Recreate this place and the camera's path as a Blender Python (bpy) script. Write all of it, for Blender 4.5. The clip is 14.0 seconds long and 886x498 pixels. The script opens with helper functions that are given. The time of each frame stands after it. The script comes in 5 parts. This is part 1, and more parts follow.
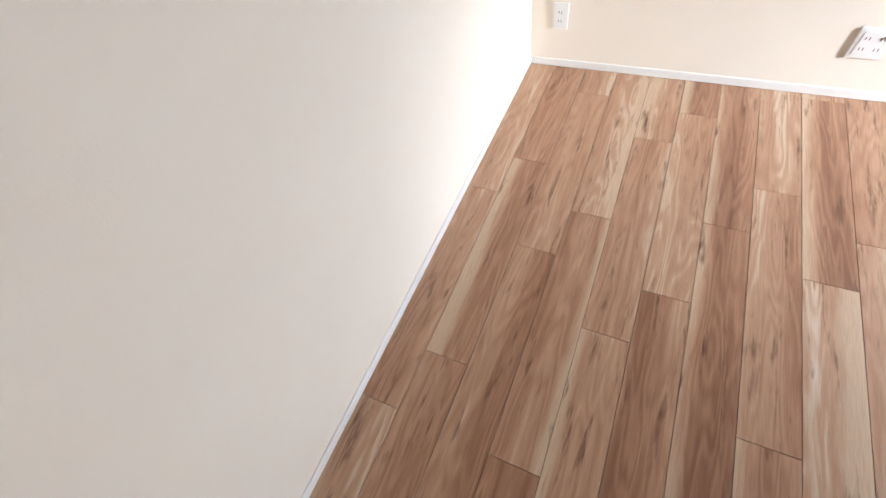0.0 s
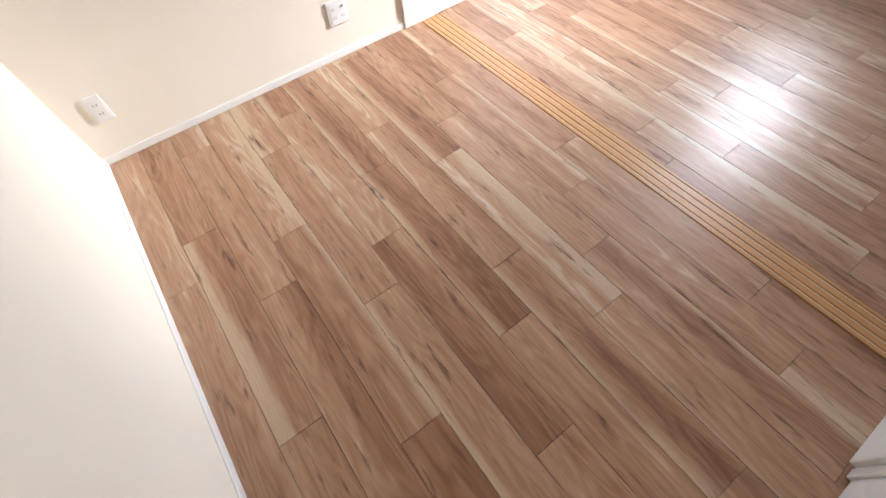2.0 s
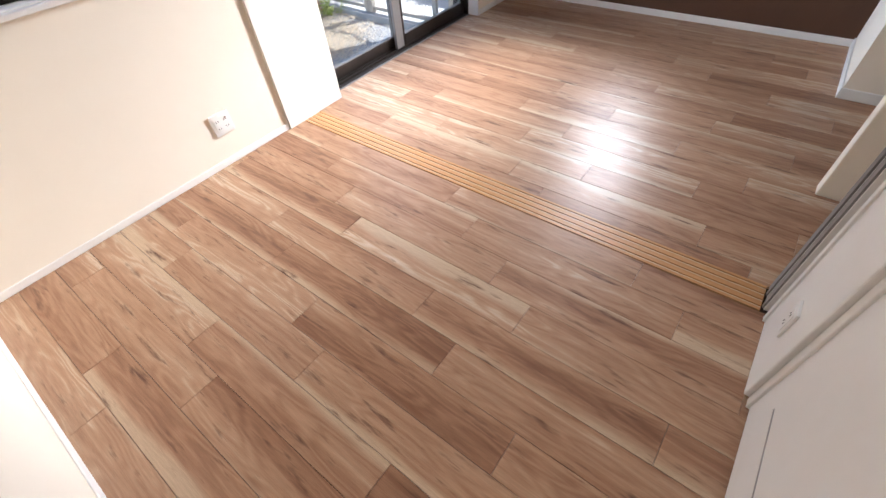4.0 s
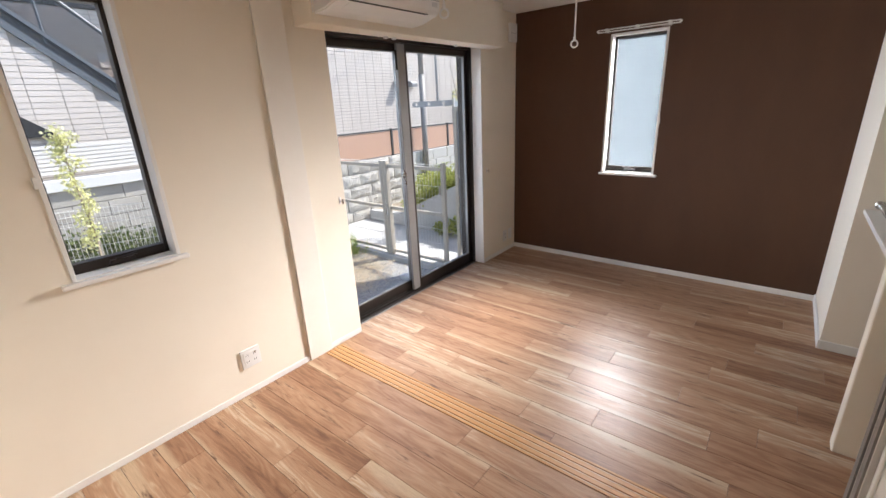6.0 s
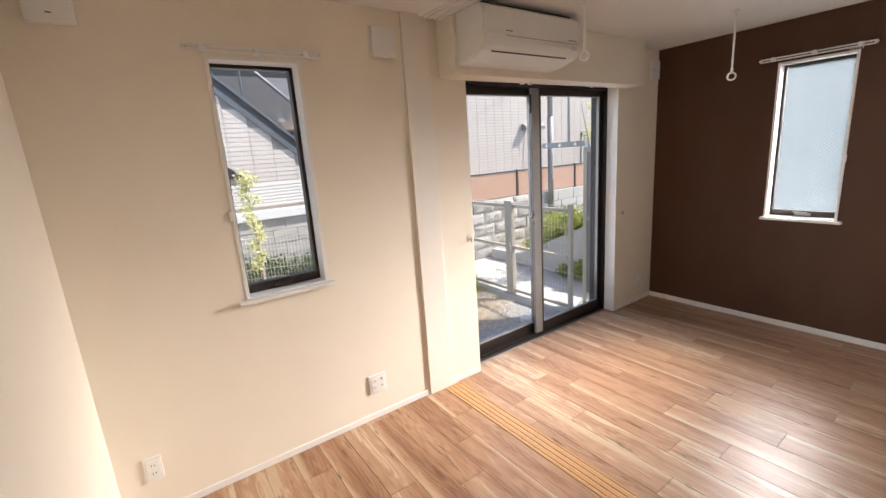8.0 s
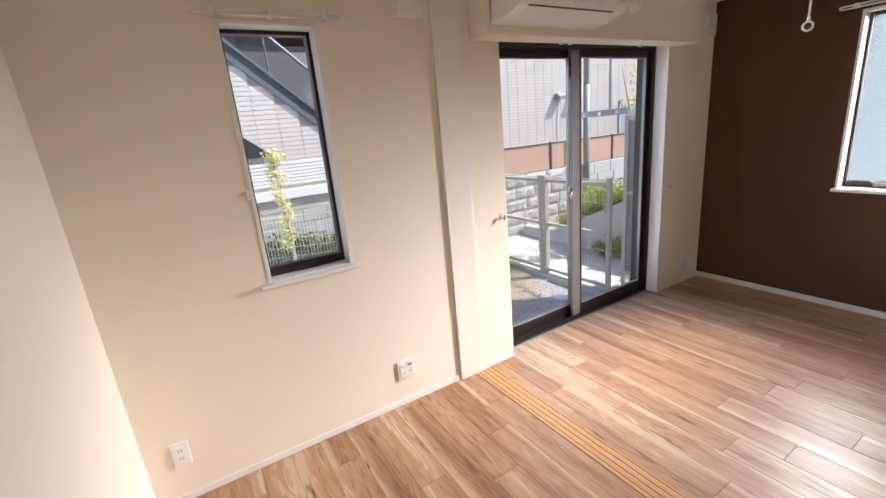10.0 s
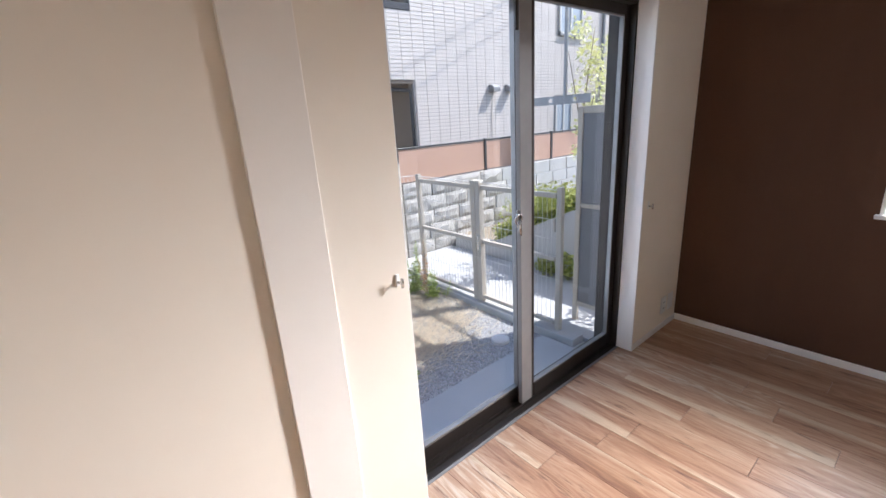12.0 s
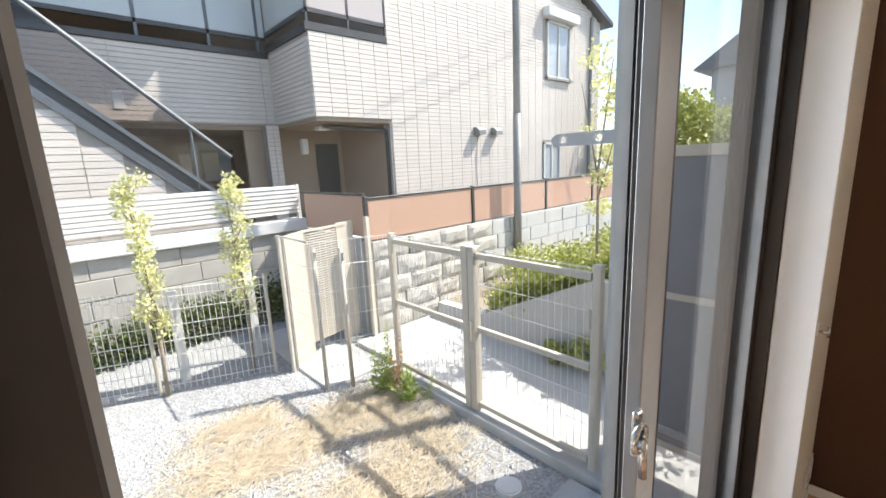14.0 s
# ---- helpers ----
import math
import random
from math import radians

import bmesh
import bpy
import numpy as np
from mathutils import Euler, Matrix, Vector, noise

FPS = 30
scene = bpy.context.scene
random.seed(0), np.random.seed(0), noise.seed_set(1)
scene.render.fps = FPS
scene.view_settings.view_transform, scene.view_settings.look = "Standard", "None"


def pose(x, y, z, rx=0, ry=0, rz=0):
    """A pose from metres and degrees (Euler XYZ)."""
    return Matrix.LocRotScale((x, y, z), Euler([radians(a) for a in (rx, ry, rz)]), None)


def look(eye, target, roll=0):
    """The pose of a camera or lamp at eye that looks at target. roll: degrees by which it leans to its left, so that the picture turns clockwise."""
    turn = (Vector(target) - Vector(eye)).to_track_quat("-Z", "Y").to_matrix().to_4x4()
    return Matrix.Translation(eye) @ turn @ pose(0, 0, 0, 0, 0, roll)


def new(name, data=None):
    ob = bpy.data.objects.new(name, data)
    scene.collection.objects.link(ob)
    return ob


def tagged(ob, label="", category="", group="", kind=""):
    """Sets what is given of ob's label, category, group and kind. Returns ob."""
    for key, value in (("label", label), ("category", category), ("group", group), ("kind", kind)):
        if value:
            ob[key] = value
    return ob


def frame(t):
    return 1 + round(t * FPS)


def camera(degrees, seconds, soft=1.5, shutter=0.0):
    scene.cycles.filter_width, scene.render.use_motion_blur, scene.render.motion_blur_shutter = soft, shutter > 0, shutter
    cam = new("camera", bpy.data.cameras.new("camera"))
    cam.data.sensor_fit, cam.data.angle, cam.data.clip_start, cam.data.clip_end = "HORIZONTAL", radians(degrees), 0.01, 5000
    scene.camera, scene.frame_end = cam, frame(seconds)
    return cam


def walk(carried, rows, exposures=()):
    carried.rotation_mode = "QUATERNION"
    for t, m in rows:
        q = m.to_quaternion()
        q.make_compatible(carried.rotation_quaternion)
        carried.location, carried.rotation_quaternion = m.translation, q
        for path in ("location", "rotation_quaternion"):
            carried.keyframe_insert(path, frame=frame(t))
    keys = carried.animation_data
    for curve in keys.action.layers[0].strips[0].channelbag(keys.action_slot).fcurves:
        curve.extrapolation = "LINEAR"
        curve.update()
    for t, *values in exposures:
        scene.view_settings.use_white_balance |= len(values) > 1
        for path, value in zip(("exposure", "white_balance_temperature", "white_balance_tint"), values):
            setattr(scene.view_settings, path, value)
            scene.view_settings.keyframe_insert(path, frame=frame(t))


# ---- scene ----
cam = camera(92.8, 14.0)
PATH = [
    (0, (0.592, -1.997, 1.337), (-0.078, -1.062, -0.299), -14.6),
    (0.5, (0.629, -1.971, 1.33), (0.105, -1.034, -0.357), -16.7),
    (1, (0.618, -1.958, 1.333), (0.512, -0.94, -0.386), -15.5),
    (1.5, (0.553, -2.007, 1.375), (0.836, -1.042, -0.354), -11.9),
    (2, (0.513, -2.107, 1.386), (1.073, -1.199, -0.306), -5.9),
    (2.2, (0.474, -2.184, 1.333), (1.131, -1.256, -0.313), -6.9),
    (4.3, (0.433, -2.282, 1.434), (1.542, -1.367, 0.044), -4.8),
    (4.5, (0.42, -2.28, 1.473), (1.601, -1.323, 0.174), -4.4),
    (5, (0.401, -2.287, 1.526), (1.726, -1.23, 0.464), -3.6),
    (5.5, (0.388, -2.287, 1.568), (1.812, -1.158, 0.731), -3.0),
    (6, (0.374, -2.29, 1.605), (1.84, -1.097, 0.953), -2.8),
    (6.5, (0.357, -2.284, 1.618), (1.808, -1.017, 1.08), -3.0),
    (7, (0.349, -2.279, 1.618), (1.724, -0.907, 1.141), -3.4),
    (7.5, (0.347, -2.263, 1.617), (1.6, -0.772, 1.159), -3.8),
    (8, (0.343, -2.241, 1.608), (1.454, -0.638, 1.165), -4.0),
    (8.2, (0.34, -2.227, 1.61), (1.4, -0.59, 1.168), -4.0),
    (10.3, (0.489, -2.016, 1.575), (1.463, -0.361, 1.015), -5.2),
    (10.5, (0.584, -1.948, 1.563), (1.601, -0.325, 0.989), -5.5),
    (11, (0.842, -1.714, 1.561), (1.965, -0.168, 0.971), -5.3),
    (11.5, (1.11, -1.418, 1.547), (2.32, 0.062, 0.96), -4.3),
    (12, (1.401, -1.135, 1.529), (2.607, 0.348, 0.941), -3.7),
    (12.5, (1.65, -0.841, 1.514), (2.867, 0.636, 0.934), -3.6),
    (13, (1.865, -0.589, 1.51), (3.152, 0.847, 0.978), -3.8),
    (13.5, (2.116, -0.327, 1.506), (3.367, 1.16, 1.03), -3.3),
    (14, (2.231, -0.13, 1.527), (3.553, 1.316, 1.124), -2.6),
]
EXPOSURES = [(0.0, 1.48, 5350, 11), (1.0, 1.42, 5400, 11), (2.0, 1.44, 5550, 12), (4.5, 1.55, 5750, 14), (5.0, 1.45, 5850, 14), (6.5, 1.28, 6250, 15), (8.2, 1.28, 6400, 16), (10.3, 1.22, 6000, 15), (11.0, 1.2, 5750, 14), (12.0, 1.2, 5750, 16), (13.0, 1.28, 6500, 14), (14.0, 1.47, 6450, 11)]
walk(cam, [(t, look(eye, target, roll)) for t, eye, target, roll in PATH], EXPOSURES)

# ---- world and light ----
world = bpy.data.worlds.new("sky")
scene.world = world
world.use_nodes = True
SUN_EL, SUN_X, SUN_Y = 50.0, 0.90, -0.436
wt = world.node_tree
sky = wt.nodes.new("ShaderNodeTexSky")
sky.sky_type = "NISHITA"
sky.sun_disc = False
sky.sun_elevation = radians(SUN_EL)
sky.sun_rotation = math.atan2(SUN_X, SUN_Y)
wt.links.new(sky.outputs[0], wt.nodes["Background"].inputs[0])
wt.nodes["Background"].inputs[1].default_value = 0.13


def lamp(name, kind, m, energy, color=(1, 1, 1), size=(1, 1)):
    data = bpy.data.lights.new(name, kind)
    data.energy, data.color = energy, color
    if kind == "AREA":
        data.shape, data.size, data.size_y = "RECTANGLE", size[0], size[1]
    ob = new(name, data)
    ob.matrix_world = m
    return ob


sun_dir = Vector((SUN_X * math.cos(radians(SUN_EL)), SUN_Y * math.cos(radians(SUN_EL)), math.sin(radians(SUN_EL))))
sun = lamp("sun", "SUN", look((0, 0, 30), Vector((0, 0, 30)) - sun_dir), 3.6, (1.0, 0.94, 0.85))
sun.data.angle = radians(0.5)
# area lamps for sunlight scattered by the frosted window (a broad part and a forward, downward part)
fw = lamp("daylight_frosted_window", "AREA", look((4.95, -1.22, 1.62), (0.90, -1.65, 0.0)), 15, (1.0, 0.97, 0.92), (0.52, 1.25))
fw.data.spread = radians(76)
fs = lamp("sunlight_frosted_window", "AREA", look((4.95, -1.22, 1.62), (1.50, 0.20, -0.10)), 21, (1.0, 0.95, 0.87), (0.52, 1.25))
fs.data.spread = radians(52)
# added fill lamps boosting sky light through the glass door, one above the yard
gdl = lamp("glass_door_daylight_fill", "AREA", look((4.2, 3.0, 4.2), (2.9, -1.6, 0.2)), 8, (0.72, 0.86, 1.0), (3.6, 2.4))
gdl.data.spread = radians(52)
dol = lamp("door_opening_daylight_fill", "AREA", look((3.32, 0.33, 1.15), (3.75, -2.67, 0.95)), 5.5, (0.82, 0.91, 1.0), (0.85, 1.6))
dol.data.spread = radians(74)


# ---- materials ----
def nodes_of(name):
    m = bpy.data.materials.new(name)
    m.use_nodes = True
    nt = m.node_tree
    return m, nt, nt.nodes["Principled BSDF"]


def add(nt, kind, **values):
    n = nt.nodes.new(kind)
    for k, v in values.items():
        n.inputs[k.replace("_", " ")].default_value = v
    return n


def surface(name, a, b, rough=0.6, scale=8.0, metal=0.0, bump=0.1, fine=60.0, spread=0.15, coords="Object", stretch=(1, 1, 1), island=0.0, obj=0.0):
    """A two-scale procedural surface: base colours a and b, fine relief."""
    m, nt, p = nodes_of(name)
    L = nt.links.new
    tc = nt.nodes.new("ShaderNodeTexCoord")
    mp = nt.nodes.new("ShaderNodeMapping")
    mp.inputs["Scale"].default_value = stretch
    L(tc.outputs[coords], mp.inputs[0])
    n1 = add(nt, "ShaderNodeTexNoise", Scale=scale, Detail=5.0, Roughness=0.6)
    n2 = add(nt, "ShaderNodeTexNoise", Scale=fine, Detail=3.0, Roughness=0.6)
    L(mp.outputs[0], n1.inputs["Vector"])
    L(mp.outputs[0], n2.inputs["Vector"])
    mix = nt.nodes.new("ShaderNodeMix")
    mix.data_type = "RGBA"
    mix.inputs[6].default_value, mix.inputs[7].default_value = (*a, 1), (*b, 1)
    mr = nt.nodes.new("ShaderNodeMapRange")
    mr.inputs[1].default_value, mr.inputs[2].default_value = 0.5 - spread * 2, 0.5 + spread * 2
    L(n1.outputs[0], mr.inputs[0])
    fac = mr.outputs[0]
    if island or obj:
        g = nt.nodes.new("ShaderNodeNewGeometry") if island else nt.nodes.new("ShaderNodeObjectInfo")
        src = g.outputs["Random Per Island"] if island else g.outputs["Random"]
        mm = nt.nodes.new("ShaderNodeMath")
        mm.operation = "MULTIPLY_ADD"
        mm.inputs[1].default_value = island or obj
        L(src, mm.inputs[0])
        L(fac, mm.inputs[2])
        sb = nt.nodes.new("ShaderNodeMath")
        sb.operation = "SUBTRACT"
        sb.use_clamp = True
        sb.inputs[1].default_value = (island or obj) * 0.5
        L(mm.outputs[0], sb.inputs[0])
        fac = sb.outputs[0]
    L(fac, mix.inputs[0])
    L(mix.outputs[2], p.inputs["Base Color"])
    p.inputs["Roughness"].default_value = rough
    p.inputs["Metallic"].default_value = metal
    rr = nt.nodes.new("ShaderNodeMapRange")
    rr.inputs[3].default_value, rr.inputs[4].default_value = max(0.03, rough - 0.08), min(1, rough + 0.08)
    L(n2.outputs[0], rr.inputs[0])
    L(rr.outputs[0], p.inputs["Roughness"])
    if bump:
        bp = nt.nodes.new("ShaderNodeBump")
        bp.inputs["Strength"].default_value, bp.inputs["Distance"].default_value = bump, 0.002
        L(n2.outputs[0], bp.inputs["Height"])
        L(bp.outputs[0], p.inputs["Normal"])
    return m


def glass(name, tint=(0.97, 0.985, 0.98)):
    m, nt, p = nodes_of(name)
    nt.nodes.remove(p)
    L = nt.links.new
    tr = nt.nodes.new("ShaderNodeBsdfTransparent")
    tr.inputs[0].default_value = (*tint, 1)
    gl = nt.nodes.new("ShaderNodeBsdfGlossy")
    gl.inputs["Roughness"].default_value = 0.02
    lw = add(nt, "ShaderNodeLayerWeight", Blend=0.5)
    pw = nt.nodes.new("ShaderNodeMath")
    pw.operation = "POWER"
    pw.inputs[1].default_value = 5.0
    L(lw.outputs["Facing"], pw.inputs[0])
    mr = nt.nodes.new("ShaderNodeMapRange")
    mr.inputs[3].default_value, mr.inputs[4].default_value = 0.03, 0.9
    L(pw.outputs[0], mr.inputs[0])
    mx = nt.nodes.new("ShaderNodeMixShader")
    L(mr.outputs[0], mx.inputs[0])
    L(tr.outputs[0], mx.inputs[1])
    L(gl.outputs[0], mx.inputs[2])
    L(mx.outputs[0], nt.nodes["Material Output"].inputs[0])
    return m


def wood_floor():
    """Walnut-like laminate: long grain along the board, pale sapwood streaks, dark knots."""
    m, nt, p = nodes_of("laminate_floor_wood")
    L = nt.links.new
    tc = nt.nodes.new("ShaderNodeTexCoord")
    oi = nt.nodes.new("ShaderNodeObjectInfo")
    sc = nt.nodes.new("ShaderNodeVectorMath")
    sc.operation = "SCALE"
    sc.inputs[0].default_value = (37.0, 91.0, 53.0)
    L(oi.outputs["Random"], sc.inputs["Scale"])
    ad = nt.nodes.new("ShaderNodeVectorMath")
    L(tc.outputs["Object"], ad.inputs[0])
    L(sc.outputs[0], ad.inputs[1])

    def stretched(v):
        mp = nt.nodes.new("ShaderNodeMapping")
        mp.inputs["Scale"].default_value = v
        L(ad.outputs[0], mp.inputs[0])
        return mp.outputs[0]

    warp = add(nt, "ShaderNodeTexNoise", Scale=1.0, Detail=2.0)
    L(stretched((7, 1.6, 1)), warp.inputs["Vector"])
    wv = nt.nodes.new("ShaderNodeVectorMath")
    wv.operation = "SCALE"
    wv.inputs["Scale"].default_value = 0.025
    L(warp.outputs["Color"], wv.inputs[0])
    ad2 = nt.nodes.new("ShaderNodeVectorMath")
    L(ad.outputs[0], ad2.inputs[0])
    L(wv.outputs[0], ad2.inputs[1])

    def st2(v):
        mp = nt.nodes.new("ShaderNodeMapping")
        mp.inputs["Scale"].default_value = v
        L(ad2.outputs[0], mp.inputs[0])
        return mp.outputs[0]

    broad = add(nt, "ShaderNodeTexNoise", Scale=1.0, Detail=2.5, Roughness=0.55)
    L(st2((8.5, 0.30, 1)), broad.inputs["Vector"])
    grain = add(nt, "ShaderNodeTexNoise", Scale=1.0, Detail=6.0, Roughness=0.68)
    L(st2((48, 2.6, 1)), grain.inputs["Vector"])
    fine = add(nt, "ShaderNodeTexNoise", Scale=1.0, Detail=3.0, Roughness=0.7)
    L(stretched((420, 14, 1)), fine.inputs["Vector"])
    knot = add(nt, "ShaderNodeTexNoise", Scale=1.0, Detail=3.0, Roughness=0.7)
    L(st2((34, 4.0, 1)), knot.inputs["Vector"])
    ramp = nt.nodes.new("ShaderNodeValToRGB")
    e = ramp.color_ramp.elements
    e[0].position, e[0].color = 0.28, (0.190, 0.092, 0.052, 1)
    e[1].position, e[1].color = 0.80, (0.660, 0.546, 0.439, 1)
    for pos, c in ((0.38, (0.250, 0.124, 0.068, 1)), (0.47, (0.345, 0.185, 0.106, 1)), (0.56, (0.430, 0.254, 0.152, 1)), (0.635, (0.480, 0.307, 0.192, 1)), (0.69, (0.580, 0.430, 0.299, 1))):
        x = e.new(pos)
        x.color = c
    mixg = nt.nodes.new("ShaderNodeMath")
    mixg.operation = "MULTIPLY_ADD"
    mixg.inputs[1].default_value = 0.25
    L(grain.outputs[0], mixg.inputs[0])
    mixb = nt.nodes.new("ShaderNodeMath")
    mixb.operation = "MULTIPLY"
    mixb.inputs[1].default_value = 0.62
    L(broad.outputs[0], mixb.inputs[0])
    L(mixb.outputs[0], mixg.inputs[2])
    rnd = nt.nodes.new("ShaderNodeMath")
    rnd.operation = "MULTIPLY_ADD"
    rnd.inputs[1].default_value = 0.14
    L(oi.outputs["Random"], rnd.inputs[0])
    rings = add(nt, "ShaderNodeTexNoise", Scale=1.0, Detail=2.0, Roughness=0.45)
    L(st2((12, 1.4, 1)), rings.inputs["Vector"])
    freq = nt.nodes.new("ShaderNodeMath")
    freq.operation = "MULTIPLY"
    freq.inputs[1].default_value = 70.0
    L(rings.outputs[0], freq.inputs[0])
    sine = nt.nodes.new("ShaderNodeMath")
    sine.operation = "SINE"
    L(freq.outputs[0], sine.inputs[0])
    addr = nt.nodes.new("ShaderNodeMath")
    addr.operation = "MULTIPLY_ADD"
    addr.inputs[1].default_value = 0.038
    L(sine.outputs[0], addr.inputs[0])
    L(mixg.outputs[0], addr.inputs[2])
    L(addr.outputs[0], rnd.inputs[2])
    off = nt.nodes.new("ShaderNodeMath")
    off.operation = "SUBTRACT"
    off.inputs[1].default_value = -0.05
    L(rnd.outputs[0], off.inputs[0])
    L(off.outputs[0], ramp.inputs[0])
    kr = nt.nodes.new("ShaderNodeMapRange")
    kr.inputs[1].default_value, kr.inputs[2].default_value = 0.585, 0.74
    L(knot.outputs[0], kr.inputs[0])
    dark = nt.nodes.new("ShaderNodeMix")
    dark.data_type = "RGBA"
    dark.inputs[7].default_value = (0.135, 0.065, 0.039, 1)
    L(kr.outputs[0], dark.inputs[0])
    # pale sapwood along one edge of about half the boards
    def calc(op, a, b=0.0, c=0.0):
        q = nt.nodes.new("ShaderNodeMath")
        q.operation = op
        for k, value in enumerate((a, b, c)):
            if isinstance(value, float):
                q.inputs[k].default_value = value
            else:
                L(value, q.inputs[k])
        return q.outputs[0]

    sep = nt.nodes.new("ShaderNodeSeparateXYZ")
    L(tc.outputs["Object"], sep.inputs[0])
    sgn = calc("MULTIPLY_ADD", calc("GREATER_THAN", calc("FRACT", calc("MULTIPLY", oi.outputs["Random"], 13.7)), 0.5), 2.0, -1.0)
    edge = calc("MULTIPLY_ADD", calc("FRACT", calc("MULTIPLY", oi.outputs["Random"], 31.1)), 0.10, 0.022)
    wob = add(nt, "ShaderNodeTexNoise", Scale=1.0, Detail=3.0, Roughness=0.5)
    L(stretched((9, 1.3, 1)), wob.inputs["Vector"])
    pos = calc("SUBTRACT", calc("MULTIPLY_ADD", calc("SUBTRACT", wob.outputs[0], 0.5), 0.11, calc("MULTIPLY", sep.outputs[0], sgn)), edge)
    sap = nt.nodes.new("ShaderNodeMapRange")
    sap.interpolation_type = "SMOOTHSTEP"
    sap.inputs[1].default_value, sap.inputs[2].default_value = -0.014, 0.026
    sap.inputs[4].default_value = 0.78
    L(pos, sap.inputs[0])
    pale = nt.nodes.new("ShaderNodeMix")
    pale.data_type = "RGBA"
    pale.inputs[7].default_value = (0.590, 0.446, 0.302, 1)
    L(sap.outputs[0], pale.inputs[0])
    L(ramp.outputs[0], pale.inputs[6])
    L(pale.outputs[2], dark.inputs[6])
    fr = nt.nodes.new("ShaderNodeMapRange")
    fr.inputs[1].default_value, fr.inputs[2].default_value = 0.35, 0.65
    fr.inputs[3].default_value, fr.inputs[4].default_value = 0.86, 1.06
    L(fine.outputs[0], fr.inputs[0])
    mul = nt.nodes.new("ShaderNodeVectorMath")
    mul.operation = "SCALE"
    L(dark.outputs[2], mul.inputs[0])
    L(fr.outputs[0], mul.inputs["Scale"])
    L(mul.outputs[0], p.inputs["Base Color"])
    rr = nt.nodes.new("ShaderNodeMapRange")
    p.inputs["Specular IOR Level"].default_value = 0.3
    p.inputs["Coat Weight"].default_value = 0.12
    p.inputs["Coat Roughness"].default_value = 0.32
    rr.inputs[3].default_value, rr.inputs[4].default_value = 0.33, 0.43
    L(grain.outputs[0], rr.inputs[0])
    L(rr.outputs[0], p.inputs["Roughness"])
    bp = nt.nodes.new("ShaderNodeBump")
    bp.inputs["Strength"].default_value, bp.inputs["Distance"].default_value = 0.06, 0.0006
    L(fine.outputs[0], bp.inputs["Height"])
    L(bp.outputs[0], p.inputs["Normal"])
    return m


WALLPAPER = surface("white_wallpaper", (0.825, 0.755, 0.640), (0.86, 0.795, 0.68), 0.85, 3, bump=0.11, fine=220)
BROWN = surface("dark_brown_wallpaper", (0.074, 0.031, 0.0138), (0.092, 0.041, 0.0190), 0.78, 4, bump=0.3, fine=240, stretch=(1, 1, 0.4))
CEILING = surface("white_ceiling_paper", (0.80, 0.785, 0.74), (0.83, 0.82, 0.78), 0.9, 3, bump=0.3, fine=200)
TRIM = surface("white_trim_laminate", (0.80, 0.785, 0.75), (0.84, 0.83, 0.80), 0.42, 6, bump=0.04, fine=120)
PLASTIC = surface("white_plastic", (0.80, 0.79, 0.76), (0.84, 0.835, 0.81), 0.35, 9, bump=0.03, fine=150)
GREYPLASTIC = surface("grey_plastic", (0.30, 0.30, 0.30), (0.36, 0.36, 0.36), 0.4, 9, bump=0.02)
DARKSLOT = surface("dark_slot", (0.015, 0.014, 0.013), (0.03, 0.028, 0.026), 0.6, 20, bump=0.0)
SASH = surface("bronze_aluminium_sash", (0.038, 0.031, 0.027), (0.052, 0.043, 0.038), 0.38, 12, metal=0.55, bump=0.03, fine=180)
SASHGREY = surface("grey_weather_strip", (0.20, 0.195, 0.19), (0.26, 0.255, 0.25), 0.5, 12, bump=0.03)
CHROME = surface("brushed_metal", (0.55, 0.54, 0.52), (0.66, 0.65, 0.63), 0.25, 30, metal=0.95, bump=0.02)
RAIL = surface("ochre_wood_rail", (0.50, 0.25, 0.085), (0.60, 0.33, 0.135), 0.38, 5, bump=0.08, fine=90, stretch=(12, 0.7, 1))
WOOD = wood_floor()
GLASS = glass("clear_glass")
DOOREDGE = surface("grey_door_edge", (0.20, 0.19, 0.18), (0.26, 0.25, 0.24), 0.45, 10, bump=0.03)
SUBFLOOR = surface("dark_subfloor", (0.035, 0.020, 0.012), (0.05, 0.03, 0.02), 0.8, 12)


def frosted():
    m, nt, p = nodes_of("frosted_wired_glass")
    L = nt.links.new
    nt.nodes.remove(p)
    tl = nt.nodes.new("ShaderNodeBsdfTranslucent")
    tl.inputs[0].default_value = (0.030, 0.037, 0.042, 1)
    gl = nt.nodes.new("ShaderNodeBsdfGlossy")
    gl.inputs["Roughness"].default_value = 0.25
    n = add(nt, "ShaderNodeTexNoise", Scale=180.0, Detail=2.0)
    tc = nt.nodes.new("ShaderNodeTexCoord")
    L(tc.outputs["Object"], n.inputs["Vector"])
    bp = nt.nodes.new("ShaderNodeBump")
    bp.inputs["Strength"].default_value = 0.2
    bp.inputs["Distance"].default_value = 0.002
    L(n.outputs[0], bp.inputs["Height"])
    L(bp.outputs[0], gl.inputs["Normal"])
    fr = add(nt, "ShaderNodeFresnel", IOR=1.4)
    mx = nt.nodes.new("ShaderNodeMixShader")
    L(fr.outputs[0], mx.inputs[0])
    L(tl.outputs[0], mx.inputs[1])
    L(gl.outputs[0], mx.inputs[2])
    L(mx.outputs[0], nt.nodes["Material Output"].inputs[0])
    return m


FROST = frosted()


